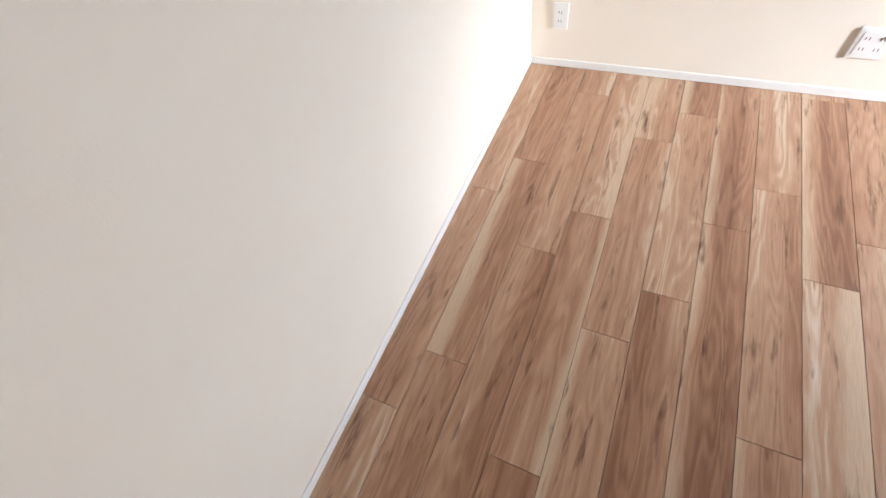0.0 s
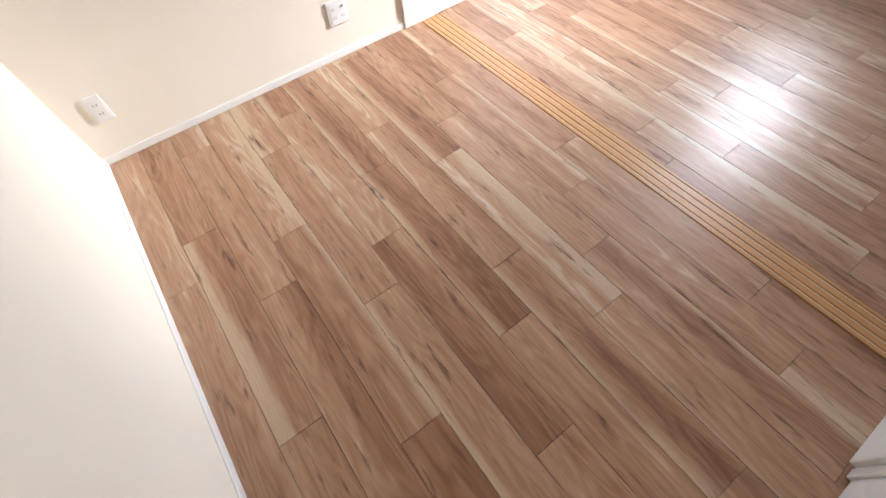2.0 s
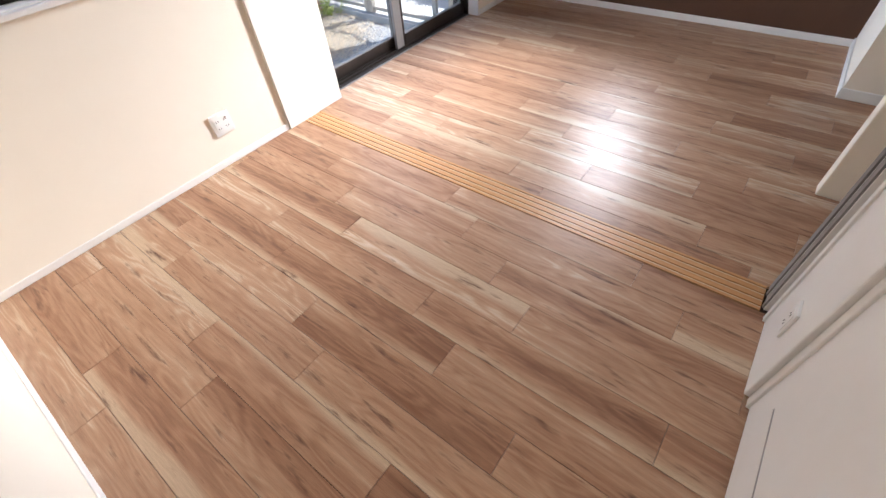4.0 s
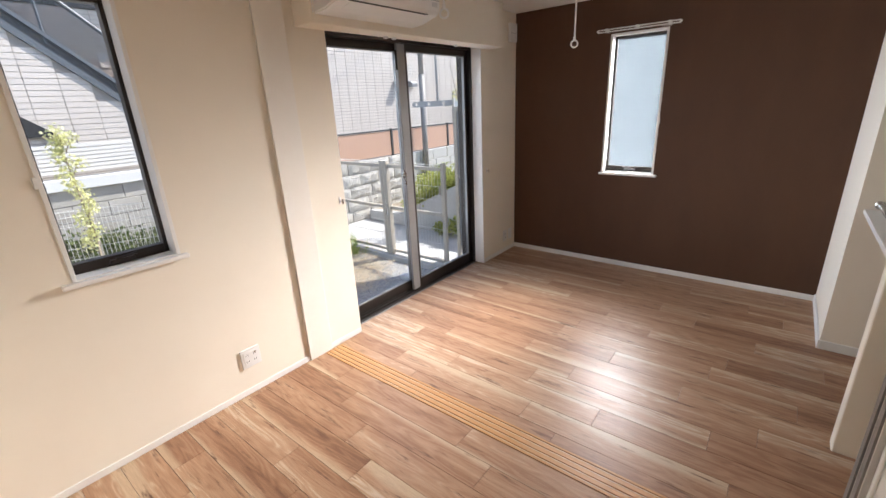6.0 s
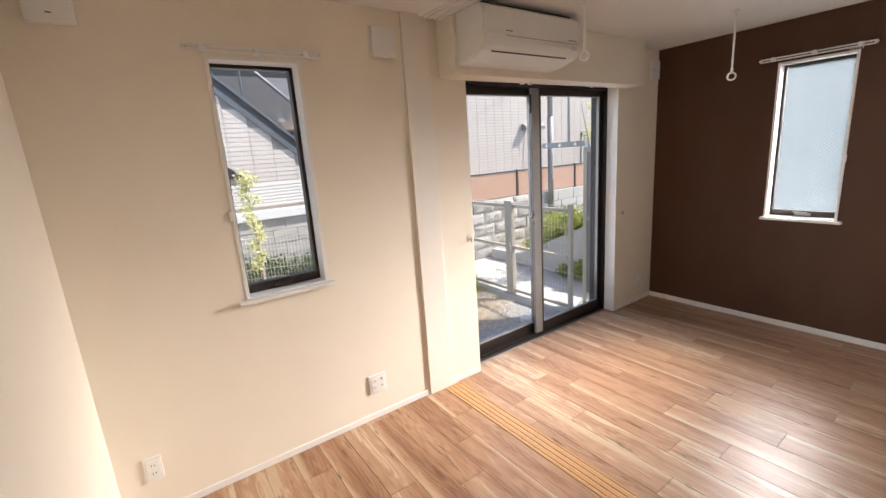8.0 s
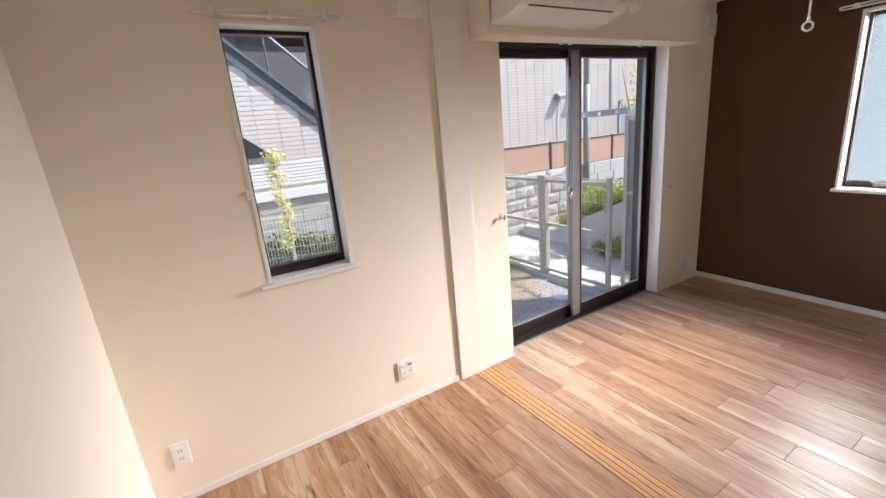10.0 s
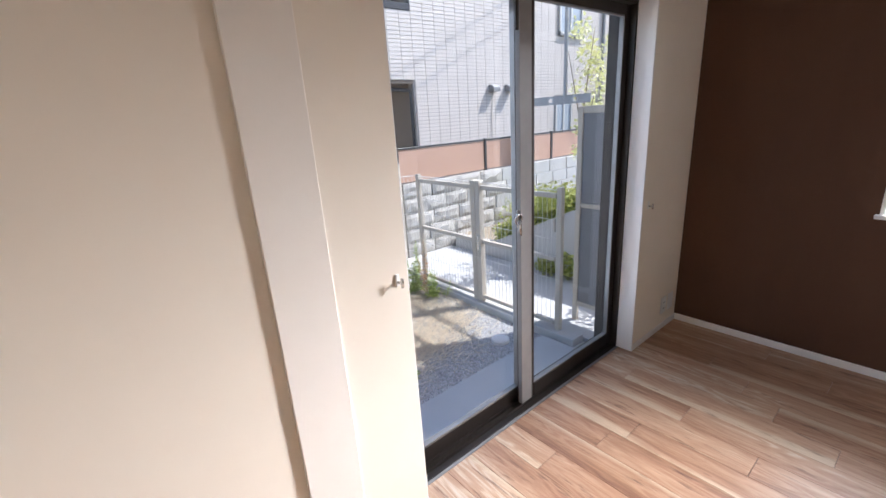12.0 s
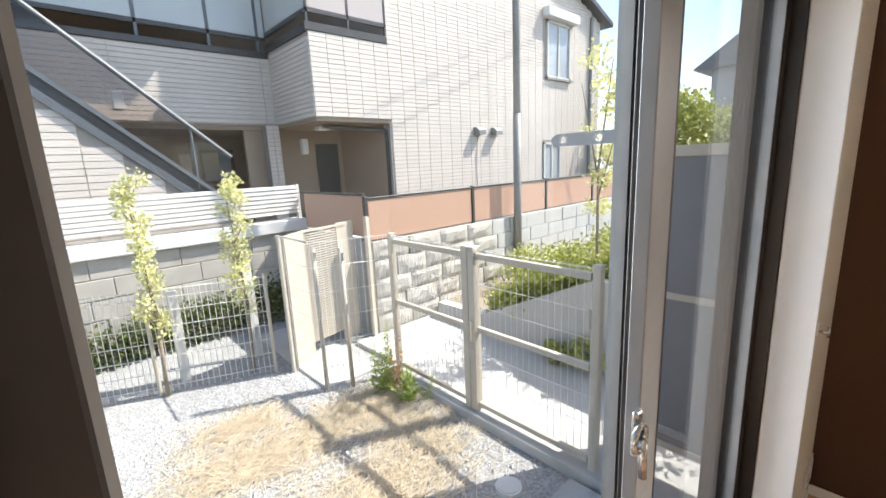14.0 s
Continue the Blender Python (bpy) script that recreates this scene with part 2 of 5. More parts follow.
# ---- mesh helpers ----
def mesh_ob(name, bm, material, smooth=False):
    me = bpy.data.meshes.new(name)
    bmesh.ops.recalc_face_normals(bm, faces=bm.faces[:])
    bm.to_mesh(me)
    bm.free()
    if material:
        me.materials.append(material)
    if smooth:
        for f in me.polygons:
            f.use_smooth = True
    return new(name, me)


def part(name, bm, material, parent, label="", smooth=False):
    ob = mesh_ob(name, bm, material, smooth)
    ob.parent = parent
    if label:
        ob["label"] = label
    return ob


def thing(name, label, category, group="", kind="", at=(0, 0, 0)):
    ob = new(name)
    ob.location = at
    ob.empty_display_size = 0.05
    return tagged(ob, label, category, group, kind)


def box(bm, x0, x1, y0, y1, z0, z1, bevel=0.0, segments=1):
    r = bmesh.ops.create_cube(bm, size=1.0)
    vs = r["verts"]
    for v in vs:
        v.co = Vector(((x0 + x1) / 2 + v.co.x * (x1 - x0), (y0 + y1) / 2 + v.co.y * (y1 - y0), (z0 + z1) / 2 + v.co.z * (z1 - z0)))
    if bevel:
        es = list({e for v in vs for e in v.link_edges})
        bmesh.ops.bevel(bm, geom=es, offset=bevel, segments=segments, affect="EDGES", profile=0.6)
    return bm


def bx(x0, x1, y0, y1, z0, z1, bevel=0.0, segments=1):
    return box(bmesh.new(), x0, x1, y0, y1, z0, z1, bevel, segments)


def rod(bm, a, b, r, r2=None, n=10):
    a, b = Vector(a), Vector(b)
    d = b - a
    m = Matrix.Translation((a + b) / 2) @ d.to_track_quat("Z", "Y").to_matrix().to_4x4()
    bmesh.ops.create_cone(bm, cap_ends=True, segments=n, radius1=r, radius2=r if r2 is None else r2, depth=d.length, matrix=m)
    return bm


def rd(a, b, r, r2=None, n=10):
    return rod(bmesh.new(), a, b, r, r2, n)


def torus(bm, c, axis, R, r, n=24, k=8):
    q = Vector(axis).to_track_quat("Z", "Y").to_matrix()
    rings = []
    for i in range(n):
        a = 2 * math.pi * i / n
        row = []
        for j in range(k):
            b = 2 * math.pi * j / k
            row.append(bm.verts.new(Vector(c) + q @ Vector(((R + r * math.cos(b)) * math.cos(a), (R + r * math.cos(b)) * math.sin(a), r * math.sin(b)))))
        rings.append(row)
    for i in range(n):
        for j in range(k):
            bm.faces.new((rings[i][j], rings[(i + 1) % n][j], rings[(i + 1) % n][(j + 1) % k], rings[i][(j + 1) % k]))
    return bm


def prism(bm, pts, axis, a, b):
    """Extrudes an outline (pairs) along an axis from a to b; pairs are the two other axes in order."""
    def at(p, v):
        return {"x": (v, p[0], p[1]), "y": (p[0], v, p[1]), "z": (p[0], p[1], v)}[axis]
    v0 = [bm.verts.new(at(p, a)) for p in pts]
    v1 = [bm.verts.new(at(p, b)) for p in pts]
    n = len(pts)
    bm.faces.new(v0)
    bm.faces.new(v1[::-1])
    for i in range(n):
        bm.faces.new((v0[i], v0[(i + 1) % n], v1[(i + 1) % n], v1[i]))
    return bm


def wall_with_holes(name, axis, u0, u1, z0, z1, d0, d1, holes, material, label):
    """A wall of thickness d0..d1 along u, with openings (u0, u1, z0, z1) cut right through it."""
    us = sorted({u0, u1, *[h[0] for h in holes], *[h[1] for h in holes]})
    zs = sorted({z0, z1, *[h[2] for h in holes], *[h[3] for h in holes]})
    solid = [[not any(h[0] <= (us[i] + us[i + 1]) / 2 <= h[1] and h[2] <= (zs[j] + zs[j + 1]) / 2 <= h[3] for h in holes) for j in range(len(zs) - 1)] for i in range(len(us) - 1)]
    bm = bmesh.new()
    cache = {}

    def v(i, j, k):
        if (i, j, k) not in cache:
            d = (d0, d1)[k]
            cache[i, j, k] = bm.verts.new((us[i], d, zs[j]) if axis == "y" else (d, us[i], zs[j]))
        return cache[i, j, k]

    ni, nj = len(us) - 1, len(zs) - 1
    for i in range(ni):
        for j in range(nj):
            if not solid[i][j]:
                continue
            for k in (0, 1):
                bm.faces.new((v(i, j, k), v(i + 1, j, k), v(i + 1, j + 1, k), v(i, j + 1, k)))
            for di, dj, a, b in ((-1, 0, (i, j), (i, j + 1)), (1, 0, (i + 1, j), (i + 1, j + 1)), (0, -1, (i, j), (i + 1, j)), (0, 1, (i, j + 1), (i + 1, j + 1))):
                ii, jj = i + di, j + dj
                if not (0 <= ii < ni and 0 <= jj < nj and solid[ii][jj]):
                    bm.faces.new((v(*a, 0), v(*b, 0), v(*b, 1), v(*a, 1)))
    ob = mesh_ob(name, bm, material)
    return tagged(ob, label, "wall", kind="structure")


# ---- the room ----
XL, XB, YB, H = 0.012, 4.50, -2.67, 2.40
W1 = (0.675, 1.105, 0.955, 2.105)      # small window: x0 x1 z0 z1
DR = (2.16, 3.86, 0.0, 2.08)           # glass door
W2 = (-1.40, -0.937, 0.915, 2.105)     # frosted window: y0 y1 z0 z1
TW = 0.20
wall_with_holes("wall_north", "y", XL - 0.15, XB + 0.15, -0.02, H, 0.0, TW, [W1, (DR[0], DR[1], -0.02, DR[3])], WALLPAPER, "white textured wallpaper wall with a window and glass door")
wall_with_holes("wall_east", "x", -3.6, 0.0, -0.02, H, XB, XB + 0.15, [W2], BROWN, "dark brown accent wallpaper wall with a frosted window")
wall_with_holes("wall_west", "x", -3.6, 0.0, -0.02, H, XL - 0.15, XL, [], WALLPAPER, "white textured wallpaper wall")
tagged(mesh_ob("wall_south", bx(XL, 1.44, YB - 0.13, YB - 0.01, -0.02, H), WALLPAPER), "white textured wallpaper wall beside the sliding doors", "wall", kind="structure")
tagged(mesh_ob("wall_back", bx(XL - 0.15, XB + 0.15, -3.75, -3.6, -0.02, H), WALLPAPER), "white wallpaper wall at the back of the recesses", "wall", kind="structure")
tagged(mesh_ob("wall_pocket", bx(1.44, 1.80, -3.6, YB - 0.01, -0.02, H), WALLPAPER), "white wall section beside the stacked sliding doors", "wall", kind="structure")
tagged(mesh_ob("wall_closet", bx(3.69, XB, -3.6, YB, -0.02, H), WALLPAPER), "white wall return between closet and brown wall", "wall", kind="structure")
tagged(mesh_ob("wall_partition", bx(2.655, 2.735, -3.6, -2.69, -0.02, H, 0.004), WALLPAPER), "white partition wall end at the closet", "wall", kind="structure")
tagged(mesh_ob("ceiling", bx(XL - 0.15, XB + 0.15, -3.75, TW, H, H + 0.12), CEILING), "white papered ceiling", "ceiling", kind="structure")
tagged(mesh_ob("beam", bx(1.955, 3.97, -0.166, 0.0, 2.05, H, 0.003), WALLPAPER), "boxed beam over the glass door in white wallpaper", "beam", kind="structure")
# Unseen block, added to keep sun off the frosted window and shade the terrace.
tagged(mesh_ob("sun_block_above", bx(-6.0, XB + 1.5, -6.0, TW, H + 0.12, 3.2), surface("pale_render", (0.55, 0.53, 0.5), (0.6, 0.58, 0.55), 0.8, 2)), "unseen pale block above the room, added to shade window and yard", "wall", kind="structure")

# baseboards
def baseboard(x0, x1, y0, y1, h=0.055):
    tagged(mesh_ob("baseboard", bx(x0, x1, y0, y1, 0.0, h, 0.003), TRIM), "low white laminate baseboard along the wall", "baseboard", kind="structure")


baseboard(XL + 0.008, 1.70, -0.008, 0.0, 0.04)
baseboard(XL, XL + 0.008, -2.67, 0.0, 0.04)
baseboard(1.885, 2.16, -0.008, 0.0, 0.04)
baseboard(3.86, XB, -0.008, 0.0, 0.045)
baseboard(XB - 0.01, XB, -2.67, -0.008, 0.048)
baseboard(3.68, XB - 0.01, -2.67, -2.66, 0.062)
baseboard(3.68, 3.69, -3.59, -2.67, 0.062)

CREAMTRIM = surface("cream_white_laminate", (0.82, 0.775, 0.70), (0.855, 0.815, 0.745), 0.5, 6, bump=0.04, fine=120)
# jamb post that receives the sliding doors
tagged(mesh_ob("jamb_post", bx(1.705, 1.885, -0.016, 0.0, 0.0, H, 0.002), CREAMTRIM), "white laminated jamb post at the end of the floor rail", "trim", kind="structure")

# ---- floor: boards on a dark underlay ----
floor = mesh_ob("floor", bx(XL - 0.15, XB + 0.15, -3.75, 0.10, -0.12, -0.012), SUBFLOOR)
tagged(floor, "brown walnut laminate board floor, satin varnish", "floor", kind="structure")

# ---- fixed joinery: floor rail, ceiling track, stacked doors ----
rail = thing("floor_rail", "ochre wooden floor rail with four sliding-door grooves", "rail", at=(1.885, -1.32, 0))
rail.matrix_world = Matrix.Translation((0, 0, 0))
pts = [(1.82, -0.011), (1.82, 0.003)]
for i in range(4):
    c = 1.835 + i * 0.0333
    pts += [(c - 0.002, 0.003), (c + 0.0, -0.005), (c + 0.007, -0.005), (c + 0.009, 0.003)]
pts += [(1.955, 0.003), (1.955, -0.011)]
part("rail_strip", prism(bmesh.new(), pts, "y", -2.62, -0.018), RAIL, rail)
for i in range(4):
    c = 1.8385 + i * 0.0333
    part("groove_guide", bx(c - 0.0022, c + 0.0022, -2.62, -0.018, -0.006, 0.0005), surface("pale_groove_strip", (0.66, 0.50, 0.33), (0.72, 0.56, 0.38), 0.4, 12), rail, "pale guide strip in the groove")

track = thing("ceiling_track", "white ceiling track with four grooves for sliding doors", "track")
part("track_board", bx(1.80, 1.955, -2.62, -0.05, H - 0.02, H - 0.001), TRIM, track)
for i in range(5):
    c = 1.803 + i * 0.0345
    part("track_rib", bx(c, c + 0.012, -2.62, -0.05, H - 0.034, H - 0.02), TRIM, track)

for i in range(4):
    x0 = 1.827 + 0.0333 * i
    d = thing("sliding_door", "white sliding door panel with grey edge, parked in a stack", "door", group="stacked sliding doors")
    part("leaf", bx(x0, x0 + 0.027, -3.42, -2.628 - 0.004 * (i % 2), 0.004, 2.362, 0.002), TRIM, d)
    part("edge_strip", bx(x0 + 0.003, x0 + 0.024, -2.628 - 0.004 * (i % 2), -2.622 - 0.004 * (i % 2), 0.01, 2.355), DOOREDGE, d, "grey edge strip")

casing = tagged(mesh_ob("trim", box(bx(1.442, 1.80, -2.678, -2.645, 0.0, H - 0.002, 0.003), 1.775, 1.80, -2.645, -2.637, 0.0, H - 0.004, 0.002), TRIM), "white casing panel beside the stacked doors", "trim", kind="structure")

door = thing("door_1", "closed white flush room door with a panel groove", "door", kind="structure")
part("leaf", bx(0.62, 1.40, -2.679, -2.668, 0.012, 2.02, 0.003), TRIM, door)
part("door_frame", box(box(bx(1.40, 1.436, -2.679, -2.66, 0, 2.06, 0.002), 0.584, 0.62, -2.679, -2.66, 0, 2.06, 0.002), 0.62, 1.40, -2.679, -2.66, 2.025, 2.06, 0.002), TRIM, door)
part("groove", bx(0.72, 1.30, -2.668, -2.6665, 0.20, 0.206), GREYPLASTIC, door)
hd = part("door_handle", rod(rod(bmesh.new(), (0.70, -2.668, 1.0), (0.70, -2.62, 1.0), 0.011), (0.70, -2.622, 1.0), (0.82, -2.622, 1.0), 0.009), CHROME, door, "brushed metal lever handle", True)

# closet shelf and hanging pipe
sh = thing("closet_shelf", "white closet shelf between partition and wall return", "shelf")
part("board", bx(2.74, 3.685, -3.59, -2.70, 0.90, 0.925, 0.003), TRIM, sh)
pp = thing("hanging_pipe", "steel hanging pipe along the closet shelf", "pipe")
part("pipe", rd((2.74, -2.76, 0.955), (3.685, -2.76, 0.955), 0.0125, n=16), CHROME, pp, smooth=True)
part("flange", rd((3.672, -2.76, 0.955), (3.689, -2.76, 0.955), 0.022, n=16), CHROME, pp, smooth=True)
part("flange", rd((2.736, -2.76, 0.955), (2.752, -2.76, 0.955), 0.022, n=16), CHROME, pp, smooth=True)


# ---- sockets and wall plates ----
def plate(name, label, c, w, h, normal, marks=2, category="socket"):
    """A wall plate: rounded frame, insert, slots. normal: '-y', '+y'."""
    s = -1 if normal == "-y" else 1
    x, y, z = c
    t = thing(name, label, category)
    part("cover_plate", bx(x - w / 2, x + w / 2, *sorted((y, y + s * 0.009)), z - h / 2, z + h / 2, 0.0035, 2), PLASTIC, t)
    part("insert", bx(x - w * 0.37, x + w * 0.37, *sorted((y + s * 0.009, y + s * 0.0115)), z - h * 0.36, z + h * 0.36, 0.001), PLASTIC, t)
    for col in range(marks):
        cx = x + (col - (marks - 1) / 2) * w * 0.40
        for row in (-1, 1):
            for dx in (-0.006, 0.006):
                part("slot", bx(cx + dx - 0.0013, cx + dx + 0.0013, *sorted((y + s * 0.0113, y + s * 0.0121)), z + row * h * 0.17 - 0.0055, z + row * h * 0.17 + 0.0055), DARKSLOT, t)
    return t


o1 = plate("wall_socket", "white double wall socket low on the wallpaper wall", (1.325, 0.0, 0.235), 0.116, 0.12, "-y", 2)
part("antenna_jack", rd((1.352, -0.0115, 0.262), (1.352, -0.016, 0.262), 0.006, n=14), CHROME, o1)
plate("wall_socket", "white single wall socket by the room corner", (0.152, 0.0, 0.255), 0.072, 0.12, "-y", 1)
plate("wall_socket", "white single wall socket beside the brown wall", (4.28, 0.0, 0.185), 0.072, 0.12, "-y", 1)
plate("blank_plate", "white blank wall plate beside the brown wall", (4.39, 0.0, 0.185), 0.072, 0.12, "-y", 0, "plate")
plate("wall_socket", "white wall socket on the casing panel", (1.60, -2.645, 0.24), 0.072, 0.12, "+y", 1)

# supply-air vent and the small box by the ceiling
v = thing("wall_vent", "square white supply-air vent cover on the wall", "vent")
part("back_plate", bx(1.50, 1.65, -0.012, 0.0, 2.150, 2.305, 0.003), PLASTIC, v)
part("cover", bx(1.502, 1.648, -0.036, -0.018, 2.152, 2.303, 0.005, 2), PLASTIC, v)
part("spacer", bx(1.53, 1.62, -0.018, -0.012, 2.18, 2.275), GREYPLASTIC, v)
cc = thing("cover_box", "white cable cover box high beside the brown wall", "box")
part("housing", bx(4.345, 4.475, -0.028, 0.0, 2.14, 2.305, 0.006, 2), PLASTIC, cc)
part("lid_seam", bx(4.355, 4.465, -0.0292, -0.0278, 2.216, 2.219), GREYPLASTIC, cc)
b = thing("detector_box", "white plastic box with a slot high in the corner", "box")
part("housing", bx(0.115, 0.262, -0.045, 0.0, 2.175, 2.335, 0.008, 2), PLASTIC, b)
part("slot_mark", bx(0.178, 0.196, -0.0465, -0.0448, 2.205, 2.209), DARKSLOT, b)


# ---- curtain rails ----
def curtain_rail(a, b2, inward, label):
    t = thing("curtain_rail", label, "curtain rail")
    a, b2, n = Vector(a), Vector(b2), Vector(inward)
    d = (b2 - a).normalized()
    for k, z in ((0.035, 0.0), (0.035, -0.018)):
        part("rail_bar", rd(a + n * k + Vector((0, 0, z)), b2 + n * k + Vector((0, 0, z)), 0.0055, n=8), PLASTIC, t, smooth=True)
    for s in (0.12, 0.5, 0.88):
        p0 = a + (b2 - a) * s
        q = bmesh.new()
        e = p0 + n * 0.045
        box(q, min(p0.x, e.x) - abs(d.x) * 0.012, max(p0.x, e.x) + abs(d.x) * 0.012, min(p0.y, e.y) - abs(d.y) * 0.012, max(p0.y, e.y) + abs(d.y) * 0.012, p0.z - 0.022, p0.z + 0.008, 0.002)
        part("bracket", q, PLASTIC, t)
    for p0 in (a, b2):
        q = bmesh.new()
        bmesh.ops.create_uvsphere(q, u_segments=10, v_segments=8, radius=0.011, matrix=Matrix.Translation(p0 + n * 0.035 + Vector((0, 0, -0.008))))
        part("end_cap", q, PLASTIC, t, smooth=True)
    for i in range(5):
        c = a + (b2 - a) * (0.80 + 0.025 * i) + n * 0.035 + Vector((0, 0, -0.03))
        part("glider", torus(bmesh.new(), c, d, 0.006, 0.0015, 12, 5), PLASTIC, t)


curtain_rail((0.60, 0, 2.135), (1.20, 0, 2.135), (0, -1, 0), "slim white curtain rail over the small window")
curtain_rail((XB, -0.83, 2.14), (XB, -1.48, 2.14), (-1, 0, 0), "slim white curtain rail over the frosted window")


# ---- windows ----
def casement(name, label, axis, u0, u1, z0, z1, plane, out, pane_mat, sill_u):
    """A small outward window: white reveal lining, sill, dark frame, pane, latch. plane: room face; out: +1 outward."""
    w = thing(name, label, "window", kind="structure")

    def B(ua, ub, da, db, za, zb, bev=0.002):
        da, db = sorted((plane + out * da, plane + out * db))
        return bx(ua, ub, da, db, za, zb, bev) if axis == "y" else bx(da, db, ua, ub, za, zb, bev)

    t = 0.018
    part("lining", B(u0, u0 + t, -0.004, 0.085, z0, z1), TRIM, w)
    part("lining", B(u1 - t, u1, -0.004, 0.085, z0, z1), TRIM, w)
    part("lining", B(u0 + t, u1 - t, -0.004, 0.085, z1 - t, z1), TRIM, w)
    part("window_sill", B(sill_u[0], sill_u[1], -0.032, 0.0, z0 - 0.022, z0, 0.004), TRIM, w, "white laminated sill")
    part("sill_inner", B(u0 + 0.001, u1 - 0.001, 0.0, 0.085, z0, z0 + 0.006, 0.001), TRIM, w)
    f = 0.034
    fr = bmesh.new()
    for ua, ub, za, zb in ((u0, u0 + f, z0, z1), (u1 - f, u1, z0, z1), (u0 + f, u1 - f, z0, z0 + 0.05), (u0 + f, u1 - f, z1 - f, z1)):
        da, db = sorted((plane + out * 0.086, plane + out * 0.135))
        if axis == "y":
            box(fr, ua, ub, da, db, za, zb, 0.002)
        else:
            box(fr, da, db, ua, ub, za, zb, 0.002)
    part("window_frame", fr, SASH, w, "dark bronze aluminium frame")
    pane = part("pane", B(u0 + f - 0.006, u1 - f + 0.006, 0.108, 0.112, z0 + 0.044, z1 - f + 0.006, 0), pane_mat, w)
    pane.visible_shadow = False
    um = (u0 + u1) / 2
    part("latch", B(um - 0.055, um + 0.045, 0.06, 0.085, z0 + 0.016, z0 + 0.034, 0.004), GREYPLASTIC if axis == "x" else SASH, w, "folding window operator")
    la = bmesh.new()
    pa = (um - 0.03, plane + out * 0.068, z0 + 0.036) if axis == "y" else (plane + out * 0.068, um - 0.03, z0 + 0.036)
    pb = (um + 0.055, plane + out * 0.058, z0 + 0.046) if axis == "y" else (plane + out * 0.058, um + 0.055, z0 + 0.046)
    part("latch_arm", rod(la, pa, pb, 0.006, n=8), GREYPLASTIC if axis == "x" else SASH, w)
    lk = bmesh.new()
    ub = u1 - 0.012 if axis == "y" else u0 + 0.012
    da = plane - out * 0.002
    if axis == "y":
        box(lk, u0 - 0.012, u0 + 0.006, -0.012, -0.001, (z0 + z1) / 2 - 0.17, (z0 + z1) / 2 - 0.125, 0.002)
    else:
        box(lk, da - 0.012, da, u0 - 0.006, u0 + 0.012, (z0 + z1) / 2 - 0.16, (z0 + z1) / 2 - 0.11, 0.002)
    part("cord_cleat", lk, PLASTIC, w, "small white cord cleat")
    return w


casement("window_1", "small outward window with dark bronze frame and white sill", "y", *W1, 0.0, 1, GLASS, (0.635, 1.135))
w2 = casement("window_2", "narrow frosted window with white lining in the brown wall", "x", *W2, XB, 1, FROST, (-1.43, -0.92))

wires = bmesh.new()
yy0, yy1, zz0, zz1 = W2[0] + 0.034, W2[1] - 0.034, W2[2] + 0.05, W2[3] - 0.034
for sgn in (1, -1):
    k = yy0 - (zz1 - zz0)
    while k < yy1 + (zz1 - zz0):
        # a 45 degree line y = k + sgn * (z - zz0), clipped to the pane
        za, zb = (max(zz0, zz0 + (yy0 - k)), min(zz1, zz0 + (yy1 - k))) if sgn == 1 else (max(zz0, zz0 + (k - yy1)), min(zz1, zz0 + (k - yy0)))
        if zb - za > 0.02:
            rod(wires, (XB + 0.1065, k + sgn * (za - zz0), za), (XB + 0.1065, k + sgn * (zb - zz0), zb), 0.0005, n=3)
        k += 0.026
part("wire_mesh", wires, SASHGREY, w2, "fine diagonal wire mesh in the frosted glass")

# ---- sliding glass door ----
gd = thing("window_3", "two-leaf bronze aluminium sliding glass door, closed", "glass door", kind="structure")
fx0, fx1, fz1 = DR[0], DR[1], DR[3]
fr = bmesh.new()
for a in ((fx0, fx0 + 0.022, 0.10, 0.26, 0.0, fz1), (fx1 - 0.022, fx1, 0.10, 0.26, 0.0, fz1), (fx0, fx1, 0.10, 0.26, fz1 - 0.03, fz1 + 0.0), (fx0, fx1, 0.10, 0.27, -0.06, 0.004)):
    box(fr, *a, 0.002)
for y in (0.135, 0.172, 0.215):
    box(fr, fx0 + 0.022, fx1 - 0.022, y, y + 0.006, 0.004, 0.020)
part("window_frame", fr, SASH, gd, "bronze aluminium outer frame with bottom tracks")
part("sill_plate", bx(fx0, fx1, 0.086, 0.10, -0.012, 0.002, 0.001), SASHGREY, gd, "grey threshold plate")
part("lining", bx(fx1 - 0.012, fx1, -0.006, 0.10, 0.0, fz1 - 0.001, 0.002), TRIM, gd)
part("lining", bx(fx0, fx0 + 0.006, 0.004, 0.10, 0.0, fz1 - 0.001, 0.001), TRIM, gd)


